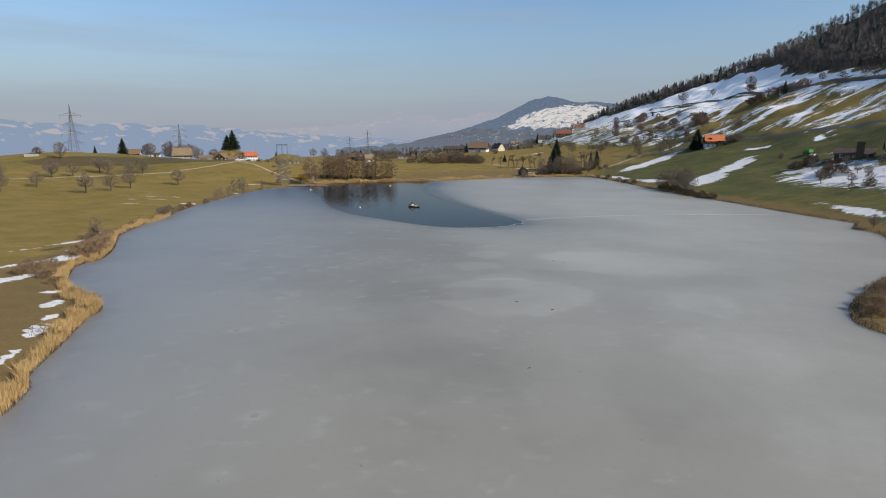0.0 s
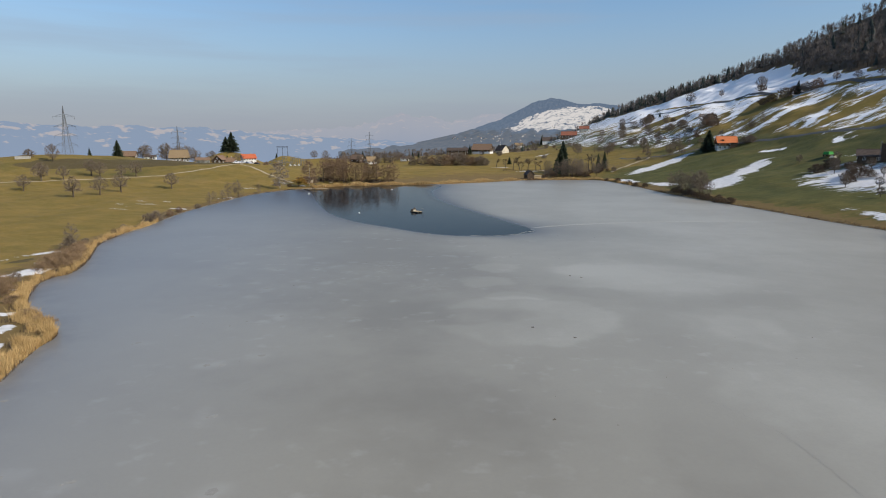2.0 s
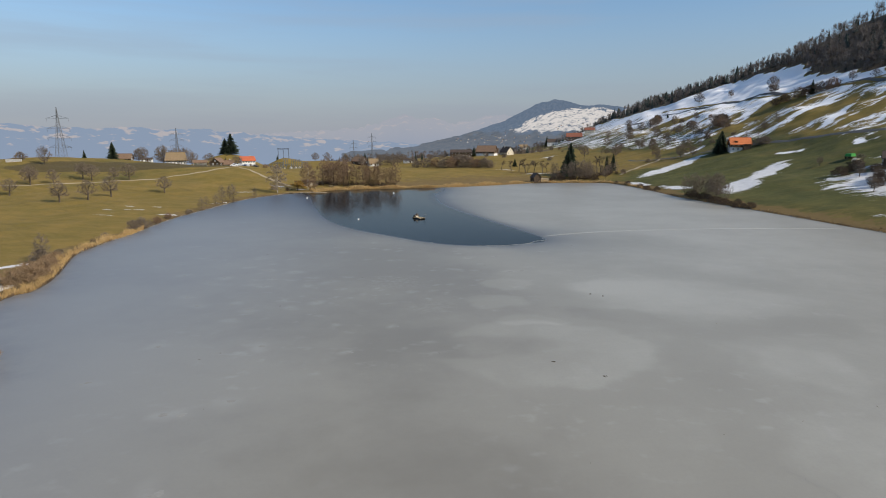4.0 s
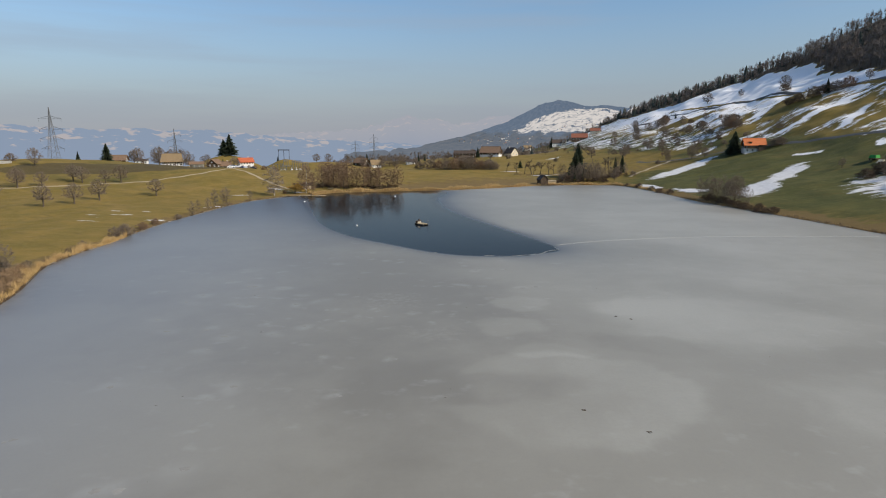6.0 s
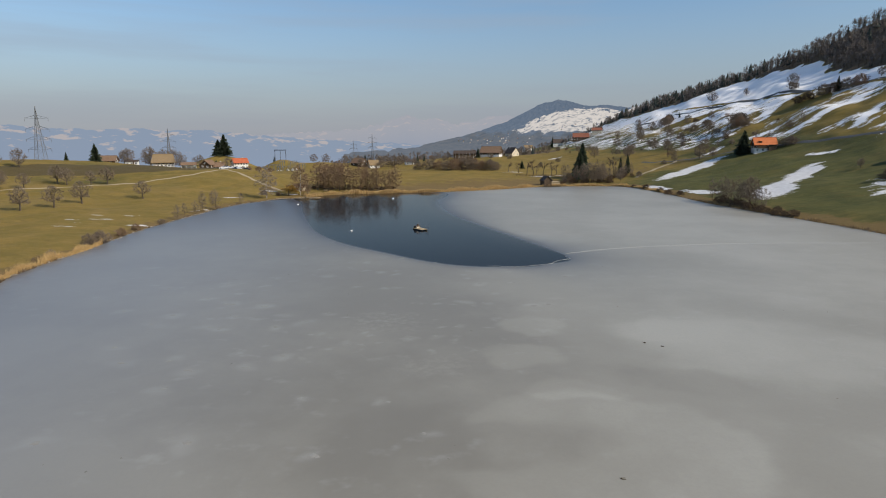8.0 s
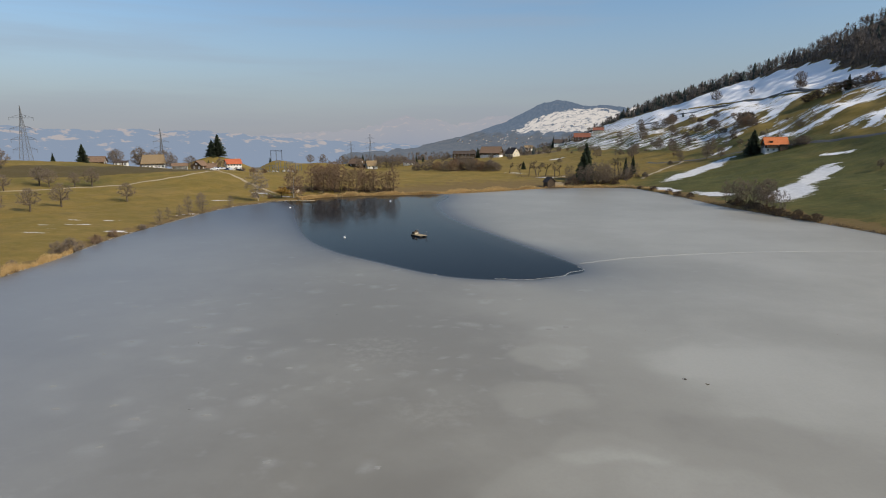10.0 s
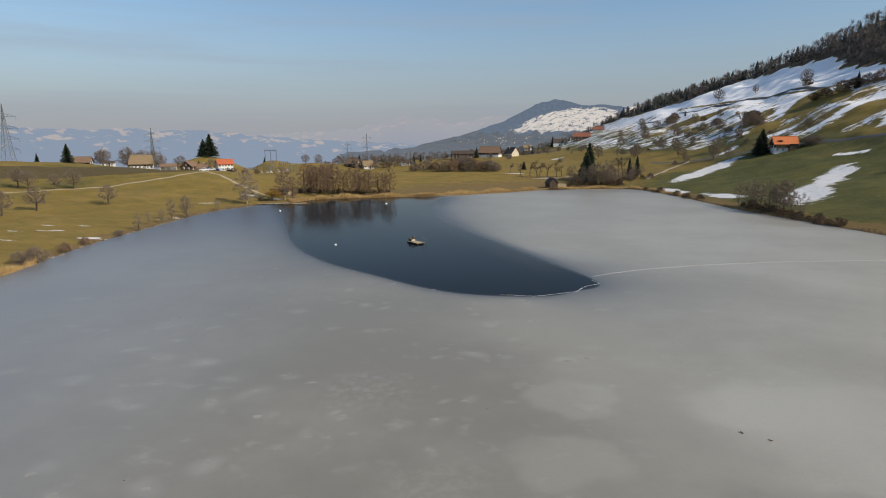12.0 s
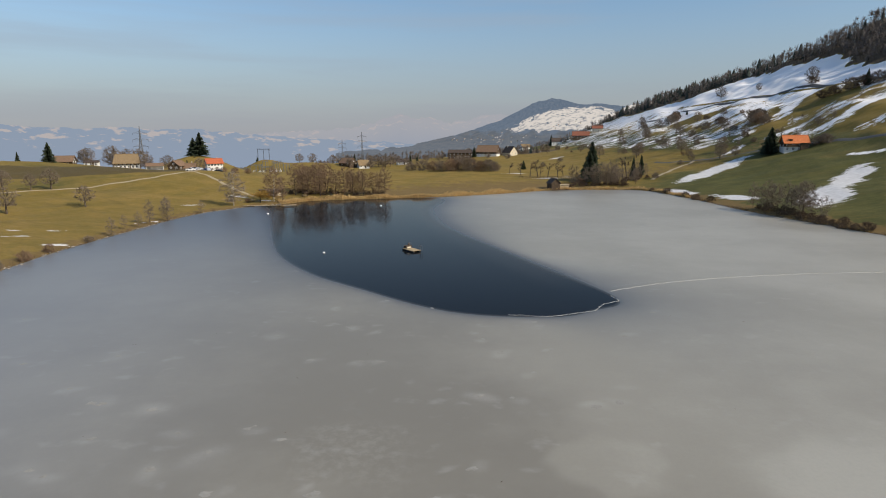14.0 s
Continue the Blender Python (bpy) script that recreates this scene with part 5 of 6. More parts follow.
# round the farm
for k, (x, y, sc) in enumerate(((-168, 408, 0.85), (-157, 412, 1.05), (-151, 416, 1.0), (-148, 424, 1.1), (-128, 412, 0.8), (-135, 402, 0.75), (-172, 412, 0.75), (-112, 414, 0.7), (-160, 420, 0.9))):
    stand(broad[k % 3], x, y, sc)
stand(fir[0], -176, 387, 0.62, squash=1.5, label="dark green young fir on the crest")
stand(fir[1], -200, 402, 0.36, label="small dark fir on the crest")
stand(fir[2], -120, 418, 0.42, label="small dark fir by the cottages")
for x, y, sc in ((-144.0, 501, 0.76), (-139.2, 500, 1.0)):
    stand(fir[int(-x) % 3], x, y, sc, squash=1.75, label="tall broad dark fir on a grassy knoll", group="firs on the knoll")
for x, y, sc in ((-105, 408, 0.9), (-101, 420, 1.0), (-98, 432, 1.1), (-92, 438, 0.9)):
    stand(bush[1], x, y, sc)
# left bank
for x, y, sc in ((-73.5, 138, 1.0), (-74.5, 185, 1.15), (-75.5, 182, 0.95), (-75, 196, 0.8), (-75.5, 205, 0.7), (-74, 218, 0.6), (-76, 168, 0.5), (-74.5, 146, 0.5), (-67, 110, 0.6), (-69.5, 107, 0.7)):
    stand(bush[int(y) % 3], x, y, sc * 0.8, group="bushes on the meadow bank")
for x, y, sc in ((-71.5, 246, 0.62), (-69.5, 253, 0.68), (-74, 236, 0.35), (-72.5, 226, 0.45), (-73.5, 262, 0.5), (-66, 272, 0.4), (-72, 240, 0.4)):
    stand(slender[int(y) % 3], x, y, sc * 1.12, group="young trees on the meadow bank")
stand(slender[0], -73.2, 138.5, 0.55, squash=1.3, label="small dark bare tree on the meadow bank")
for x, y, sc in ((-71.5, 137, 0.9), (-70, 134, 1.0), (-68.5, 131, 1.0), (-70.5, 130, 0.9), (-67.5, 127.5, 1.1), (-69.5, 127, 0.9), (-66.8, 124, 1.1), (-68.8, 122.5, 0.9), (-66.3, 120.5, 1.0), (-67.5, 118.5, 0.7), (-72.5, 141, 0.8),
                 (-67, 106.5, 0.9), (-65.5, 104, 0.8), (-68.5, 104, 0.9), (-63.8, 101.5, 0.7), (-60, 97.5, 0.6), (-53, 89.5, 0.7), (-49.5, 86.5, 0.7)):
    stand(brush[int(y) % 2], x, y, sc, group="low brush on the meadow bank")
# bathing place and grove
stand(birch[0], -60.3, 288.8, 0.95, squash=1.1)
stand(bush[1], -57.5, 297, 0.5)
stand(bush[0], -63.5, 298, 0.6)
stand(willow, -53.2, 298, 1.1)
stand(birch[1], -48.8, 300.5, 0.95, squash=1.1)
stand(alder[1], -46.5, 305, 0.65)
for k, (x, y, sc) in enumerate(((-44, 319, 1.12), (-41.5, 323, 1.05), (-39, 318, 1.08), (-36.5, 322, 1.16), (-34, 318, 1.1), (-32, 323, 1.2), (-28.2, 319.5, 0.95), (-24.5, 319, 1.05),
                                (-21.0, 320, 1.02), (-18.4, 323, 0.92), (-16.8, 319, 0.95), (-11.0, 321, 0.85), (-8.2, 323, 0.98), (-42.5, 327, 1.1), (-35, 328, 1.15), (-22.5, 326, 0.9), (-13.5, 326, 0.8))):
    stand(alder[k % 4], x, y, sc * 0.80, squash=1.05, group="alders in the shore grove")
for x in np.arange(-46, -9, 2.6):
    stand(darkbush[int(x) % 2], float(x), 323 + 2.5 * math.sin(x), 0.62, group="undergrowth of the grove")
# far meadow edge
for k, (x, y, sc) in enumerate(((24, 432, 1.6), (29, 430, 1.9), (34, 433, 2.1), (38, 431, 2.2), (43, 434, 1.9), (52, 428, 1.7), (55, 431, 1.3), (18, 438, 1.5), (12, 442, 1.6), (5, 446, 1.4), (47, 432, 1.6))):
    stand(bush[k % 3], x, y, sc * 1.25, group="hedge at the far meadow")
for k, (x, y, sc) in enumerate(((66.5, 408, 0.9), (70, 400, 1.0), (73.5, 396, 1.25), (76, 402, 0.8), (79, 396, 0.95), (83.5, 392, 1.1), (87.5, 396, 0.85), (61, 414, 0.8))):
    stand(knotty[k % 3], x, y, sc, group="pollards by the far meadow")
stand(fir[0], 75.3, 443, 0.34, squash=1.5, label="small round dark fir at the meadow edge")
stand(fir[1], 96.3, 375, 1.22, squash=1.3, label="tall dark spruce above the boathouse")
stand(fir[2], 93.4, 370, 0.95, squash=1.6, label="dark spruce beside a taller one")
for k, (x, y, sc) in enumerate(((90, 351, 1.0), (93, 352, 1.15), (95.5, 350, 1.05), (98, 352, 1.2), (100, 351, 1.0), (88, 358, 0.9), (102, 356, 1.1), (97, 358, 1.1), (85, 364, 0.9), (104, 352, 0.8), (93, 361, 1.0))):
    stand(slender[k % 3], x, y, sc, group="young trees beside the boathouse")
for x, y, sc in ((114.5, 380, 1.1), (118, 383, 1.35)):
    stand(knotty[int(x) % 3], x, y, sc)
for x, y, sc in ((122, 384, 0.62), (124.5, 380, 0.66), (126.5, 384, 0.58)):
    stand(fir[int(x) % 3], x, y, sc, squash=0.8, label="dark ivy-clad trunk at the foot of the slope")
for k in range(16):
    x = 78 + 2.9 * k
    stand(darkbush[k % 2], x, 349 + 5 * abs(math.sin(k * 1.7)) + (14 if x > 106 else 0), 0.55 + 0.25 * (k % 3) * 0.5, group="scrub at the head of the lake")
for x, y, sc in ((109, 330, 0.6), (110.5, 318, 0.8), (111, 303, 0.7), (109.5, 292, 0.8), (111, 284, 0.7), (103, 348.5, 1.1)):
    stand(darkbush[int(y) % 2], x, y, sc, group="scrub on the sunny shore")
# thicket on the sunny shore
for k in range(17):
    y = 256 - 2.7 * k
    stand(darkbush[k % 2], 111.5 + 1.4 * math.sin(k * 2.1) - 0.02 * k, y, 0.5 + 0.3 * math.sin(k * 1.3) ** 2, group="hedge on the sunny shore")
for k, (x, y, sc) in enumerate(((112, 260, 0.80), (113.5, 255, 0.92), (112.6, 251, 0.85), (114.5, 247, 0.9), (112.2, 256, 0.7), (113.2, 243, 0.75), (112.0, 238, 0.72), (115, 252, 0.8), (113, 234, 0.6), (114.8, 240, 0.7))):
    stand(slender[k % 3], x, y, sc, group="young trees on the sunny shore")
stand(broad[1], 115.5, 241, 0.84, label="spreading bare tree beside the shore thicket")
stand(slender[1], 112.8, 229, 0.7)
stand(orchard[1], 112.5, 137.5, 0.5, label="small crooked bare tree on the spit")
for k, (x, y) in enumerate(((56, 70), (58, 72.2), (60, 74.5), (62.5, 77), (65, 79.6), (68, 82), (63, 73), (66, 76), (70, 80), (72.5, 84.5), (67, 72), (73, 78), (76.5, 86), (69, 76))):
    stand(brush[k % 2], x, y, 0.75 + 0.3 * math.sin(k * 2.1) ** 2, group="scrub on the near spit")
for k, (x, y) in enumerate(((164, 236), (168, 238), (160, 209), (152, 208), (158, 233), (171, 240), (156, 212), (166, 226), (148, 182), (162, 216))):
    stand(darkbush[k % 2], x, y, 0.9 + 0.4 * math.sin(k * 1.9) ** 2, group="scrub on the snowy slope")
# sunny slope: fruit trees, farm trees, hedges
for k, (x, y, sc) in enumerate(((171, 262, 1.0), (146, 202, 1.0), (148, 190, 0.95), (152, 187, 1.0), (150, 208, 1.1), (158, 215, 1.1), (162, 205, 1.0), (160, 226, 1.15), (166, 234, 1.1), (168, 218, 1.05),
                                (172, 206, 1.1), (158, 195, 1.0), (176, 246, 1.0), (164, 188, 1.0), (140, 180, 0.8), (150, 176, 0.9), (157, 172, 1.0))):
    stand(orchard[k % 4], x, y, sc * 0.58, group="fruit trees on the snowy slope")
stand(fir[0], 181.5, 360, 0.78, squash=1.75, label="dark bushy conifer beside the orange-roofed cottage")
stand(fir[2], 178.5, 357, 0.6, squash=1.7, label="dark bushy conifer beside the orange-roofed cottage")
for x, y, sc in ((195, 346, 1.3), (197.5, 343, 1.35), (199, 347, 1.2), (184, 366, 1.3)):
    stand(bush[0], x, y, sc, group="hedge beside the cottage")
hill = [(251, 610, 1.9, 0), (255, 618, 2.0, 0), (247, 603, 1.7, 0), (295, 614, 1.0, 3), (223, 438, 1.8, 0), (226, 444, 2.0, 0), (229, 449, 2.1, 0), (233, 455, 2.0, 0), (222, 430, 1.4, 0), (292, 489, 1.0, 3), (289, 484, 1.5, 0),
        (268, 411, 1.9, 0), (264, 416, 1.8, 0), (272, 405, 1.7, 0), (260, 424, 1.6, 0), (276, 400, 1.8, 0), (256, 428, 1.4, 0), (302, 568, 0.6, 3), (286, 397, 0.55, 3), (282, 373, 0.5, 3), (285, 358, 0.55, 3), (282, 347, 0.5, 3),
]
hill += [(226, 488, 1.6, 0), (222, 500, 1.5, 0), (249, 680, 0.8, 3), (228, 592, 0.8, 3), (213, 520, 0.7, 3), (219, 470, 0.8, 3), (231, 462, 0.7, 3), (240, 600, 0.8, 3), (205, 560, 0.7, 3), (190, 580, 0.8, 3), (238, 650, 0.7, 3),
        (210, 430, 1.0, 0), (204, 420, 0.9, 0), (215, 452, 1.1, 0), (200, 470, 0.9, 0), (190, 450, 0.8, 0), (212, 500, 1.0, 0), (195, 520, 0.9, 0), (233, 500, 1.0, 0), (243, 540, 1.1, 0), (175, 440, 0.8, 3), (160, 470, 0.8, 3), (150, 520, 0.9, 3)]
for x, y, sc, what in hill:
    if what:
        stand(broad[int(x) % 3], x, y, sc, group="trees on the snowy slope")
    else:
        stand((bush + darkbush)[int(x + y) % 5], x, y, sc * 1.2, group="bushes on the snowy slope")
stand(fir[0], 269, 410, 0.6)
stand(fir[1], 262, 611, 0.3)
rng = random.Random(21)
for k in range(58):
    x, y = 150 + 95 * rng.random(), 375 + 330 * rng.random() ** 1.2
    if height(x, y) < 48 and x < wood_edge(y) - 25:
        stand((broad, slender, bush)[k % 3][k % 2], x, y, rng.uniform(0.38, 0.8) * (1, 0.8, 1.1)[k % 3], group="small trees on the snowy slope")
for k in range(26):
    x, y = 82 + 46 * rng.random(), 352 + 24 * rng.random()
    stand((slender, bush, slender, broad)[k % 4][k % 3], x, y, rng.uniform(0.5, 0.85) * (1, 1.2, 1, 0.6)[k % 4], group="bare trees at the head of the lake")
# around the hamlet and the far farms
for k, (x, y, sc) in enumerate(((-44, 585, 1.2), (-26, 586, 1.1), (-20, 600, 1.5), (-14, 598, 1.6), (-10, 604, 1.4), (-48, 602, 1.3), (-28, 610, 1.4), (5, 612, 1.0), (66, 655, 1.3), (74, 660, 1.2), (96, 668, 1.2), (115, 660, 1.0), (40, 655, 1.1),
                                (30, 662, 1.1), (125, 668, 1.1), (-60, 600, 1.2), (-90, 610, 1.2), (-80, 620, 1.3), (205, 812, 1.2), (215, 815, 1.1), (250, 806, 1.2), (185, 822, 1.2), (230, 812, 1.1), (-5, 640, 1.2), (15, 650, 1.1), (140, 640, 1.0), (150, 700, 1.1))):
    stand(broad[k % 3], x, y, sc * 0.62, group="trees round the far farms")
for x, y, sc in ((190, 818, 0.9), (70, 646, 0.65), (8, 628, 0.5), (-128, 616, 0.5), (15, 640, 0.4), (-44, 640, 0.6)):
    stand(fir[int(y) % 3], x, y, sc)
for k in range(60):
    r = random.Random(k)
    x, y = r.uniform(-70, 190), r.uniform(470, 800)
    if x > 120 or y > 600 or r.random() < 0.3:
        stand((bush + broad)[k % 6], x, y, r.uniform(0.7, 1.3) * (1.2 if k % 6 < 3 else 0.55), group="scattered trees of the far valley")
clear_models()


# ---- woods: uncounted trees joined as stuff ----
def wood_stuff(name, label, spots, seed, firs):
    rng = random.Random(seed)
    v, f, ix = [], [], []

    def tri(*p, m=0):
        n = len(v)
        v.extend(p)
        f.append(tuple(range(n, n + len(p))))
        ix.append(m)
    for x, y, z, tall in spots:
        dark = rng.random() < firs(x, y)
        if dark:
            wide = tall * rng.uniform(0.20, 0.30)
            for tier in range(6):
                z0, z1 = z + tall * (0.08 + 0.15 * tier), z + tall * min(0.08 + 0.15 * tier + 0.30, 1.0)
                r = wide * (1 - 0.15 * tier)
                a0 = rng.uniform(0, 6.3)
                for k in range(6):
                    a, b = a0 + math.tau * k / 6, a0 + math.tau * (k + rng.uniform(0.7, 1.1)) / 6
                    rr = r * rng.uniform(0.7, 1.2)
                    tri((x + math.cos(a) * rr, y + math.sin(a) * rr, z0 - rng.uniform(0, 0.7)), (x + math.cos(b) * rr, y + math.sin(b) * rr, z0 - rng.uniform(0, 0.7)), (x, y, z1), m=0)
        else:
            w = 0.16
            tri((x - w, y, z), (x + w, y, z), (x, y, z + tall * 0.9), m=1)
            tri((x, y - w, z), (x, y + w, z), (x, y, z + tall * 0.9), m=1)
            rc, zc = tall * rng.uniform(0.20, 0.30), z + tall * 0.62
            for k in range(84):
                a, e = rng.uniform(0, math.tau), rng.uniform(-0.9, 1.5)
                ce = math.cos(e)
                dx, dy, dz = math.cos(a) * ce, math.sin(a) * ce, math.sin(e)
                k0, k1 = rng.uniform(0.25, 0.65), rng.uniform(0.85, 1.12)
                h = tall * 0.40
                p = (x + dx * rc * k0, y + dy * rc * k0, zc + dz * h * k0)
                q = (x + dx * rc * k1, y + dy * rc * k1, zc + dz * h * k1 + tall * 0.04)
                s = rng.uniform(0.10, 0.24)
                tri((p[0] - dy * s, p[1] + dx * s, p[2]), (p[0] + dy * s, p[1] - dx * s, p[2]), q, m=2)
    me = mesh_from(name, v, f, [WOOD_NEEDLE, BARK, WOOD_TWIG], index=ix)
    return tagged(new(name, me), label, "woodland", kind="stuff")


rng = random.Random(5)
spots = []
tries = 0
while len(spots) < 3600 and tries < 60000:
    tries += 1
    y = rng.uniform(300, 1010)
    e = float(wood_edge(y))
    x = e + 3 + rng.random() ** 1.4 * (190 if y < 640 else 110)
    spots.append((x, y))
zs = land(np.array([p[0] for p in spots]), np.array([p[1] for p in spots]))
spots = [(x, y, float(z), rng.uniform(5.5, 16) * (0.8 if x < wood_edge(y) + 9 else 1.0) * (1.0 if y < 600 else 0.52 + 0.46 * math.sin(y * 0.05 + x * 0.03) ** 2))
         for (x, y), z in zip(spots, zs) if y < 600 or x > wood_edge(y) + 30 or math.sin(y * 0.083) + math.sin(y * 0.19 + 2) > -0.7]
wood_stuff("woodland", "dark mixed winter wood of firs and bare trees on the hillside", spots, 3, lambda x, y: 0.28 if 740 < y else 0.14 if 650 < y else (0.02 if x < wood_edge(y) + 18 else 0.09))
# tree belts of the far valley
rng = random.Random(9)
spots = []
for k in range(3000):
    x, y = rng.uniform(-160, 330), rng.uniform(680, 1500)
    if math.sin(x * 0.021 + y * 0.013) + math.sin(y * 0.019 - x * 0.008) > 0.0 and (x < 160 or y > 850):
        spots.append((x, y))
zs = land(np.array([p[0] for p in spots]), np.array([p[1] for p in spots]))
wood_stuff("far_trees", "scattered bare trees and hedges in the hazy valley", [(x, y, float(z) - 0.3, rng.uniform(5, 10)) for (x, y), z in zip(spots, zs)], 4, lambda x, y: 0.04)


# ---- reeds and sedge ----
def reeds(name, label, seed, count, where, tall, material=None):
    """Blades scattered along the bank: each a bent tapering strip."""
    r = np.random.RandomState(seed)
    n = len(LAKE_LOOP)
    seg = np.roll(LAKE_LOOP, -1, 0) - LAKE_LOOP
    run = np.hypot(seg[:, 0], seg[:, 1])
    keep = np.array([where(*p) for p in LAKE_LOOP]) * run
    pick = r.choice(n, count, p=keep / keep.sum())
    t = r.rand(count)[:, None]
    out = np.stack([-seg[:, 1], seg[:, 0]], 1) / run[:, None]
    depth = np.array([where(*LAKE_LOOP[i]) for i in pick])
    clump = 0.55 + 0.45 * np.sin(pick * 0.9 + t[:, 0] * 2.1) * np.sin(pick * 0.37 + 1)
    off = (r.rand(count) ** 1.5 * 4.2 * clump - 0.5) * np.clip(depth, 0.4, 1.3)
    base = LAKE_LOOP[pick] + seg[pick] * t + out[pick] * off[:, None]
    sgn = np.sign(outside(base[:, 0], base[:, 1], LAKE_LOOP)).mean()
    if sgn < 0:
        base = LAKE_LOOP[pick] + seg[pick] * t - out[pick] * off[:, None]
    z = np.maximum(land(base[:, 0], base[:, 1]), -0.05)
    h = tall * r.uniform(0.35, 1.2, count) * (0.75 + 0.35 * np.sin(pick * 1.7 + t[:, 0] * 3))
    a = r.uniform(0, math.tau, count)
    lean = r.normal(0, 0.27, (count, 2)) * h[:, None]
    w = r.uniform(0.014, 0.032, count)
    dx, dy = np.cos(a) * w, np.sin(a) * w
    b = np.stack([base[:, 0], base[:, 1], z], 1)
    v = np.stack([b + np.stack([-dx, -dy, 0 * w], 1), b + np.stack([dx, dy, 0 * w], 1), b + np.stack([lean[:, 0] * 0.4 + dx * 0.8, lean[:, 1] * 0.4 + dy * 0.8, h * 0.6], 1),
                  b + np.stack([lean[:, 0] * 0.4 - dx * 0.8, lean[:, 1] * 0.4 - dy * 0.8, h * 0.6], 1), b + np.stack([lean[:, 0], lean[:, 1], h], 1)], 1).reshape(-1, 3)
    k = np.arange(count)[:, None] * 5
    me = mesh_from(name, v.tolist(), [tuple(q) for q in (k + np.array([[0, 1, 2, 3]])).tolist()] + [tuple(q) for q in (k + np.array([[3, 2, 4]])).tolist()], material or REED)
    return tagged(new(name, me), label, "reeds", kind="stuff")


reeds("near_reeds", "dry golden reed fringe along the near bank", 1, 52000, lambda x, y: 0.0 if x > 0 else (0.55 if y < 74 else 0.8 if y < 92 else 0.55 if y < 102 else 0.42 if y < 117 else 0.16 if y < 136 else 0.32 if y < 182 else 0.0), 1.5)
reeds("bank_brush", "dark brown dead brush among the reeds", 6, 26000, lambda x, y: (1.1 if y < 165 else 0.25) if (x < -30 and y < 290) else (0.7 if x > 40 and y < 112 else (0.45 if x > 90 and y < 320 else 0.0)), 0.8, SHRUB)
reeds("far_reeds", "pale reed belt along the head of the lake", 2, 52000, lambda x, y: 1.3 if (y > 296 and x < 62) else (0.55 if y > 300 else 0.0), 1.5)
reeds("sedge", "brown sedge and dead grass on the sunny bank", 3, 9000, lambda x, y: (0.35 if 60 < y < 320 else 0.6) if x > 40 else 0.0, 0.7)


# ---- hazy distance ----
def far_range(name, label, profile, near, far, base, material, rough, seed):
    """A relief of distant mountains: skyline given by bearing and height in degrees, its foot nearer than its crest."""
    b = np.array([p[0] for p in profile])
    e = np.array([p[1] for p in profile])
    az = np.linspace(b[0], b[-1], 420)
    top = np.interp(az, b, e) + rough * (waves(az, az * 0, seed, 2.2) * 0.5 + waves(az, az * 0, seed + 1, 0.7) * 0.3 + waves(az, az * 0, seed + 2, 0.25) * 0.2)
    rows = 60
    k = np.linspace(0, 1, rows)[:, None]
    el = base + (top - base) * k
    R = near + (far - near) * k + 0 * top
    fold = 120 * waves(az * 30 + 0 * k, k * 60 + 0 * az, seed + 5, 40) * np.sin(k * math.pi)
    R = R + fold
    X, Y, Z = R * np.sin(np.radians(az)), 45 + R * np.cos(np.radians(az)), 23 + R * np.tan(np.radians(el))
    v = np.stack([X, Y, Z], -1).reshape(-1, 3)
    g = np.arange(rows * len(az)).reshape(rows, len(az))
    f = np.stack([g[:-1, :-1], g[:-1, 1:], g[1:, 1:], g[1:, :-1]], -1).reshape(-1, 4)
    me = mesh_from(name, v.tolist(), [tuple(q) for q in f.tolist()], material, True)
    me.attributes.new("rise", "FLOAT", "POINT").data.foreach_set("value", (k + 0 * az).astype(np.float32).ravel())
    me.attributes.new("side", "FLOAT", "POINT").data.foreach_set("value", (az + 0 * k).astype(np.float32).ravel())
    return tagged(new(name, me), label, "mountains", kind="structure")


def spread_out(m, tall):
    """Let a far relief's patterns follow its bearing and its height, in degrees."""
    c = m.t.nodes.new("ShaderNodeCombineXYZ")
    m.t.links.new(m.attr("side"), c.inputs[0])
    m.t.links.new(m.val("MULTIPLY", m.attr("rise"), tall), c.inputs[1])
    m.co = c.outputs[0]


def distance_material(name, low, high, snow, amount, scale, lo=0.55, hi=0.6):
    """Distance with the haze painted into its colours; it glows with the light of the air before it."""
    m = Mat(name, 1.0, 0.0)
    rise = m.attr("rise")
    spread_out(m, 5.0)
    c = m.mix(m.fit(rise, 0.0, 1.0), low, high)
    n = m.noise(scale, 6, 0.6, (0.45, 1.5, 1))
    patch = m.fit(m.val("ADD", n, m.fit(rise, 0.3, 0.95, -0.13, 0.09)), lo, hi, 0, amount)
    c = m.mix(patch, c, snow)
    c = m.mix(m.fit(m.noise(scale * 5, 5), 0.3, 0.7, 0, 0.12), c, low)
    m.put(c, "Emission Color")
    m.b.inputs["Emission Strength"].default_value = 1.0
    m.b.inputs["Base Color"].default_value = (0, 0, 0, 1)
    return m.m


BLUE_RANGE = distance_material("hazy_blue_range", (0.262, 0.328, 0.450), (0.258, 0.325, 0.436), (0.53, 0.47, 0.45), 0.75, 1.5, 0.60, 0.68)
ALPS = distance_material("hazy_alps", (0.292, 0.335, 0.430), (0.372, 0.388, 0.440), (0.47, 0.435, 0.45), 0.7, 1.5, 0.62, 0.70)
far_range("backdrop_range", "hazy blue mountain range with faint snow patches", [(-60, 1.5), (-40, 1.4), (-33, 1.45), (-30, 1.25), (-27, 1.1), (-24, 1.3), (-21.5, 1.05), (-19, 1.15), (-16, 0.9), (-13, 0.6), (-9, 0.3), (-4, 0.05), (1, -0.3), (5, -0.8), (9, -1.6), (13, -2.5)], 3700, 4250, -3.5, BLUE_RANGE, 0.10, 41)
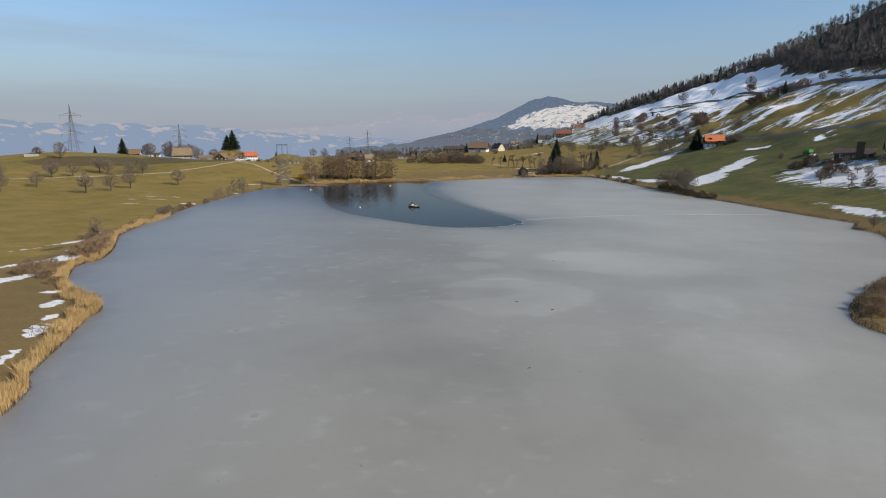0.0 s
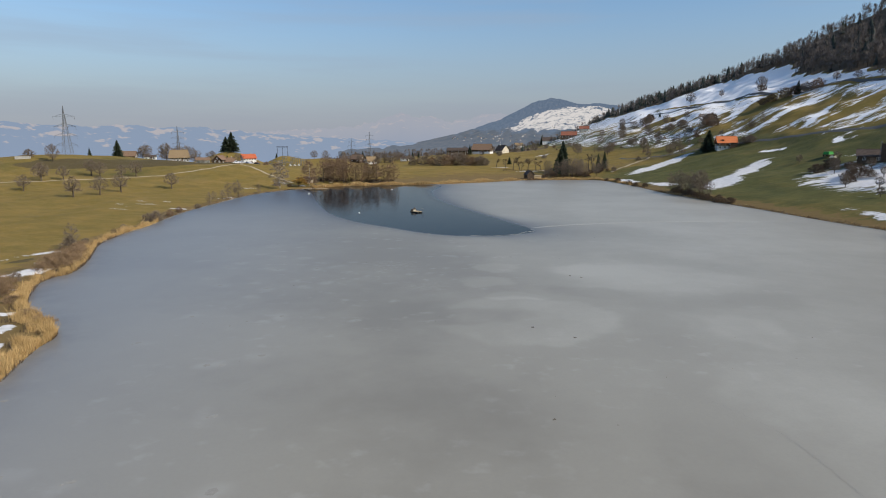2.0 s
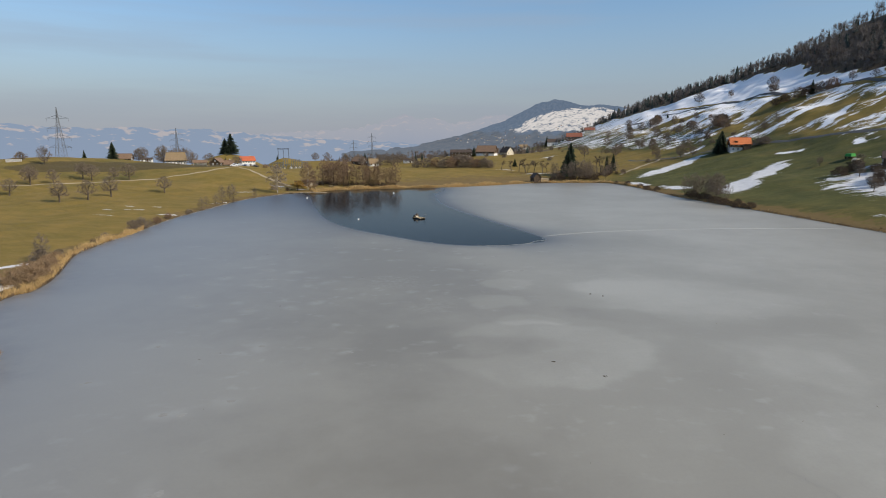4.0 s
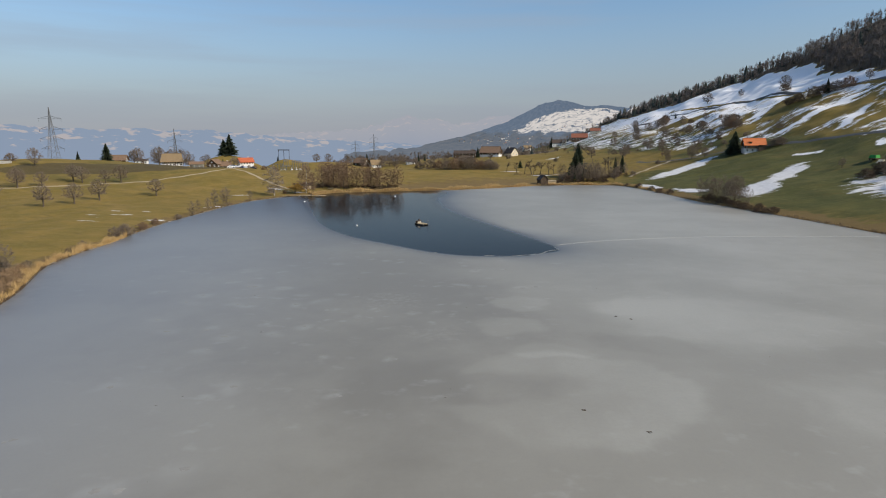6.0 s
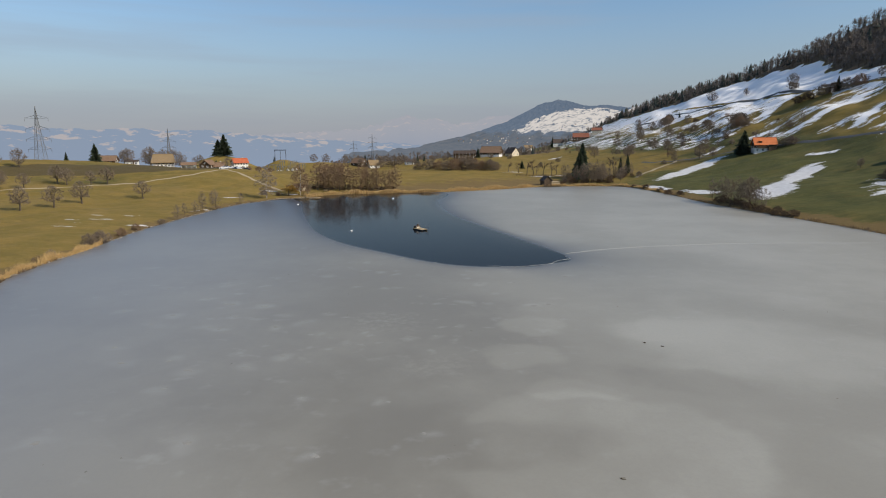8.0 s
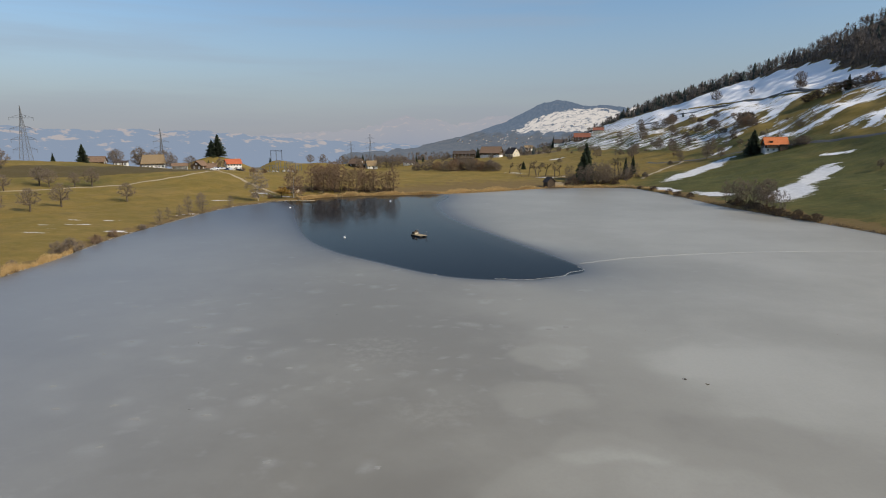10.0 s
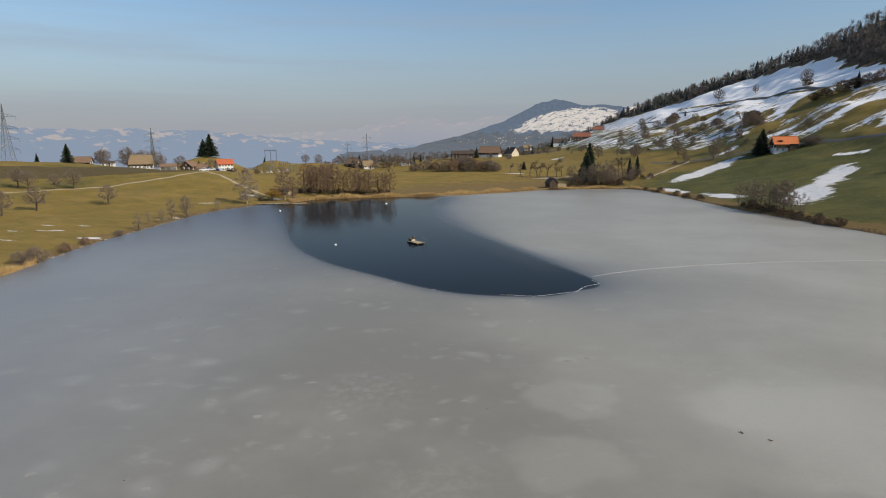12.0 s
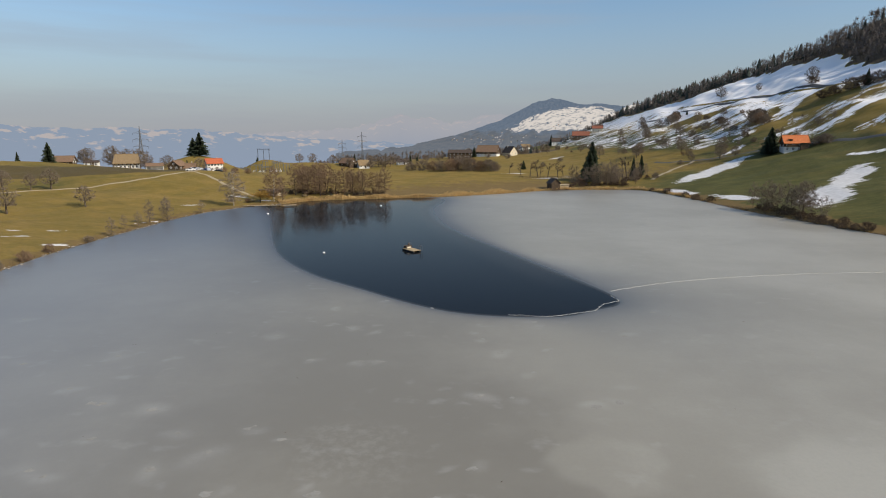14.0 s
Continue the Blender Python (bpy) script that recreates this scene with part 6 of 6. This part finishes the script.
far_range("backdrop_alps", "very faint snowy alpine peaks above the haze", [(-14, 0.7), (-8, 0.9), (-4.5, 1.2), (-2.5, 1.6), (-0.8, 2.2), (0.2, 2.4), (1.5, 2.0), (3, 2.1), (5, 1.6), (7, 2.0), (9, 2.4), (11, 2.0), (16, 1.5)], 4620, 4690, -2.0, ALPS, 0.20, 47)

# haze is painted into these bluish colours, which glow as emission
m = Mat("haze_blue_mountain", 1.0, 0.0)
rise, side = m.attr("rise"), m.attr("side")
spread_out(m, 6.0)
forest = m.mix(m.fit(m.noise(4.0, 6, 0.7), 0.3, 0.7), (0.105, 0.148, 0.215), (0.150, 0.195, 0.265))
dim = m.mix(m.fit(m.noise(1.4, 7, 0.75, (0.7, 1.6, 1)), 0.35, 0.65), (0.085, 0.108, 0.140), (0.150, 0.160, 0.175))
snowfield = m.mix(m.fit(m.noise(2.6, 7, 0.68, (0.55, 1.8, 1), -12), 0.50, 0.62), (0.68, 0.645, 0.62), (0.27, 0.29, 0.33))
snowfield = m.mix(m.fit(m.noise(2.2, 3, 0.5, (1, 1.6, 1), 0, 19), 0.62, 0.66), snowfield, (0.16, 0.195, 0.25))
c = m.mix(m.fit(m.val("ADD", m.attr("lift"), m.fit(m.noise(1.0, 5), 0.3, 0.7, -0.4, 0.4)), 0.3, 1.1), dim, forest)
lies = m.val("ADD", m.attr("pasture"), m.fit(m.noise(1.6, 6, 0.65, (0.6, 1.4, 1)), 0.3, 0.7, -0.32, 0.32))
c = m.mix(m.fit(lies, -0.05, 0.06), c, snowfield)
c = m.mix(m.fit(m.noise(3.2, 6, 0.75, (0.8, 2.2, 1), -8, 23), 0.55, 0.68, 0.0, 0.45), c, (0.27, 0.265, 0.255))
# painted veil of haze, thickest towards the foot
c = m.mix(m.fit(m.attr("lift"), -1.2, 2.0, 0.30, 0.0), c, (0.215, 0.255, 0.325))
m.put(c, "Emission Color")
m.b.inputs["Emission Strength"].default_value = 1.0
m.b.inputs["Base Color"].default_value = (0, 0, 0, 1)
mountain = far_range("backdrop_mountain", "hazy blue wooded mountain with snowy pastures", [(-6, -0.9), (-2, -0.65), (1, -0.42), (4.2, 0.22), (7.0, 0.95), (9.7, 1.88), (11.9, 2.95), (13.2, 3.58), (14.4, 3.75), (15.5, 3.58), (16.8, 3.22), (18.5, 3.2), (19.9, 3.1), (20.8, 2.9), (22.2, 3.2), (26, 3.5), (32, 3.3)], 2600, 4300, -2.2, m.m, 0.07, 53)
# snowy pastures lie between an upper and a lower line on its sunny flank
turned = np.zeros(len(mountain.data.vertices), np.float32)
mountain.data.attributes["side"].data.foreach_get("value", turned)
lift = np.zeros(len(turned) * 3, np.float32)
mountain.data.vertices.foreach_get("co", lift)
lift = lift.reshape(-1, 3)
lift = np.degrees(np.arctan2(lift[:, 2] - 23, np.hypot(lift[:, 0], lift[:, 1] - 45)))
above = np.interp(turned, [10.0, 11.8, 13.4, 14.9, 16.6, 19.0, 20.4, 21.4, 24], [0.8, 1.7, 2.35, 2.8, 2.95, 2.75, 2.5, 3.2, 3.6]) - lift
pasture = np.minimum(np.minimum(above, lift - 0.85), (turned - 10.6) * 0.4)
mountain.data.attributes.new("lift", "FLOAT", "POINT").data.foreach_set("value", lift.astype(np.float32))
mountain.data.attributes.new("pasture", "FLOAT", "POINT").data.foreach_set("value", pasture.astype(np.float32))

# the hazy village on the mountain's flank
homes = []
for k, (wall, roof) in enumerate(((PLASTER, BROWN_TILE), (PLASTER, BRICK_TILE), (CREAM, DARK_ROOF))):
    model = new("village_house")
    tagged(model, ("small white house with a brown roof", "small white house with a red roof", "small cream house with a dark roof")[k] + " in the hazy village", "house", "houses of the hazy village")
    part("wall", Shape().box(0, 0, -6, 11, 8, 12), wall, model)
    gable = Shape()
    for sgn in (-1, 1):
        gable.add([(-6, sgn * 5, 5.4), (6, sgn * 5, 5.4), (6, 0, 9.4), (-6, 0, 9.4), (-6, sgn * 5, 5.9), (6, sgn * 5, 5.9), (6, 0, 9.9), (-6, 0, 9.9)],
                  [(0, 1, 2, 3), (7, 6, 5, 4), (0, 4, 5, 1), (1, 5, 6, 2), (2, 6, 7, 3), (3, 7, 4, 0)])
    part("roof", gable, roof, model)
    homes.append(model)
flank = np.zeros(len(turned) * 3, np.float32)
mountain.data.vertices.foreach_get("co", flank)
flank = flank.reshape(-1, 3)
rng = random.Random(33)
for k in range(46):
    az = rng.choice((5.5, 7.5, 9.0, 10.5, 11.5, 15, 18)) + rng.gauss(0, 0.7)
    el = rng.gauss(0.05, 0.25) if az < 13 else rng.uniform(0.9, 1.7)
    p = flank[int(np.argmin((turned - az) ** 2 + (lift - el) ** 2))]
    copy_thing(homes[k % 3], pose(float(p[0]), float(p[1]), float(p[2]), 0, 0, rng.uniform(-60, 60))).scale = (0.6, 0.6, 0.55)
for model in homes:
    for o in (*model.children_recursive, model):
        bpy.data.objects.remove(o)


# ---- marks on the ice ----
def seam(name, points, wide, material, label):
    """A thin ragged line of broken or refrozen ice."""
    c = np.array(points, float)
    t = np.linspace(0, len(c) - 1, (len(c) - 1) * 24 + 1)
    x, y = np.interp(t, np.arange(len(c)), c[:, 0]), np.interp(t, np.arange(len(c)), c[:, 1])
    for _ in range(30):
        x[1:-1], y[1:-1] = (x[:-2] + 2 * x[1:-1] + x[2:]) / 4, (y[:-2] + 2 * y[1:-1] + y[2:]) / 4
    r = np.random.RandomState(len(points) + int(abs(c[0, 0]) * 10))
    x, y = x + r.normal(0, 0.10, len(t)), y + r.normal(0, 0.10, len(t))
    dx, dy = np.gradient(x), np.gradient(y)
    n = np.hypot(dx, dy) + 1e-9
    w = wide * r.uniform(0.25, 1.0, len(t))
    v = [(px + s * -a / b * 0.5, py + s * d / b * 0.5, z) for s_, z in ((-1, 0.012), (0, 0.05 if wide > 0.1 else 0.013), (1, 0.012)) for px, py, d, a, b, s in zip(x, y, dx, dy, n, w * s_)]
    m = len(t)
    f = [(k * m + i, k * m + i + 1, (k + 1) * m + i + 1, (k + 1) * m + i) for k in range(2) for i in range(m - 1)]
    return tagged(new(name, mesh_from(name, v, f, material)), label, "ice seam", kind="structure")


seam("trim_rim", [(12, 152.4), (17, 151.0), (21.5, 152.4), (24, 153.2), (26, 156.2), (29.2, 157.8), (28.6, 160.5)], 0.13, ICE_WHITE, "white ragged ice edge of the open water")
seam("trim_crack", [(29.5, 163.0), (40, 167.5), (54, 170.2), (68, 171.2), (81, 171.0), (98, 169.5), (111, 168)], 0.11, ICE_WHITE, "long pale pressure crack across the ice")
seam("trim_seam", [(31, 165.8), (41, 169.2), (54, 171.6), (66, 172.4)], 0.07, ICE_WHITE, "fine pale crack beside a longer one")
seam("trim_fissure", [(-13.0, 113.5), (-9.5, 108.5), (-4.5, 102.5), (0.8, 96.2), (3.0, 92)], 0.035, ICE_DARK, "fine dark fissure in the ice")
seam("trim_line", [(22.5, 60.5), (25.0, 55.0), (25.4, 50), (24.8, 43)], 0.04, ICE_DARK, "fine dark line in the ice")
rng = random.Random(77)
litter = Shape()
for k in range(40):
    x, y = rng.uniform(-35, 55), rng.uniform(30, 150)
    a, L = rng.uniform(0, 6.28), rng.uniform(0.06, 0.22)
    litter.rod((x, y, 0.02), (x + math.cos(a) * L, y + math.sin(a) * L, 0.03), 0.018, 0.012, 4)
for x, y in ((7.8, 57.8), (11.4, 81.9), (15.5, 77.6), (23.9, 108.7), (25.5, 107.4)):
    for k in range(4):
        a = rng.uniform(0, 6.28)
        litter.rod((x + rng.uniform(-0.2, 0.2), y + rng.uniform(-0.2, 0.2), 0.02), (x + math.cos(a) * 0.2, y + math.sin(a) * 0.2, 0.04), 0.03, 0.02, 4)
tagged(new("ice_litter", mesh_from("ice_litter", litter.v, litter.f, BARK)), "small dark twigs and leaves scattered on the ice", "litter", kind="stuff")

# crisp white hearts of the refrozen blots
rng = random.Random(52)
blots = Shape()
for k, (x, y) in enumerate(BLOTS_FAR + BLOTS_NEAR):
    for j in range(1 + k % 2):
        cx, cy, r = x + rng.uniform(-0.5, 0.5) * j, y + rng.uniform(-0.5, 0.5) * j, rng.uniform(0.22, 0.42) * (1.0 if j == 0 else 0.5)
        ring = [(cx + math.cos(a) * r * q * 1.2, cy + math.sin(a) * r * q, 0.004) for a, q in ((math.tau * n / 11, rng.uniform(0.55, 1.25)) for n in range(11))]
        blots.add(ring + [(cx, cy, 0.022)], [(n, (n + 1) % 11, 11) for n in range(11)])
tagged(new("ice_blots", mesh_from("ice_blots", blots.v, blots.f, BLOT)), "small white blots of refrozen slush on the ice", "ice", kind="stuff")

# stones washed out along the meadow bank
rng = random.Random(15)
v, f = [], []
for k in range(1500):
    i = rng.randrange(len(LAKE_LOOP))
    a, b = LAKE_LOOP[i], LAKE_LOOP[(i + 1) % len(LAKE_LOOP)]
    t = rng.random()
    x, y = a[0] + (b[0] - a[0]) * t + rng.gauss(0, 0.35), a[1] + (b[1] - a[1]) * t + rng.gauss(0, 0.35)
    if (x < -45 and 150 < y < 300) or (x > 100 and 120 < y < 330):
        r = rng.uniform(0.10, 0.32)
        n = len(v)
        for dx, dy, dz in ((1, 0, 0), (0, 1, 0), (-1, 0, 0), (0, -1, 0), (0.1, 0.1, 0.8), (0, 0, -0.6)):
            v.append((x + dx * r * rng.uniform(0.6, 1.4), y + dy * r * rng.uniform(0.6, 1.4), 0.08 + dz * r * rng.uniform(0.6, 1.2)))
        f += [(n + p, n + (p + 1) % 4, n + 4) for p in range(4)] + [(n + (p + 1) % 4, n + p, n + 5) for p in range(4)]
STONE = simple("bank_stone", (0.20, 0.175, 0.14), (0.42, 0.38, 0.33), 4.0, 0.85, 0.2, 0.3, by_piece=True)
tagged(new("bank_stones", mesh_from("bank_stones", v, f, STONE)), "small pale stones along the water's edge", "stones", kind="stuff")
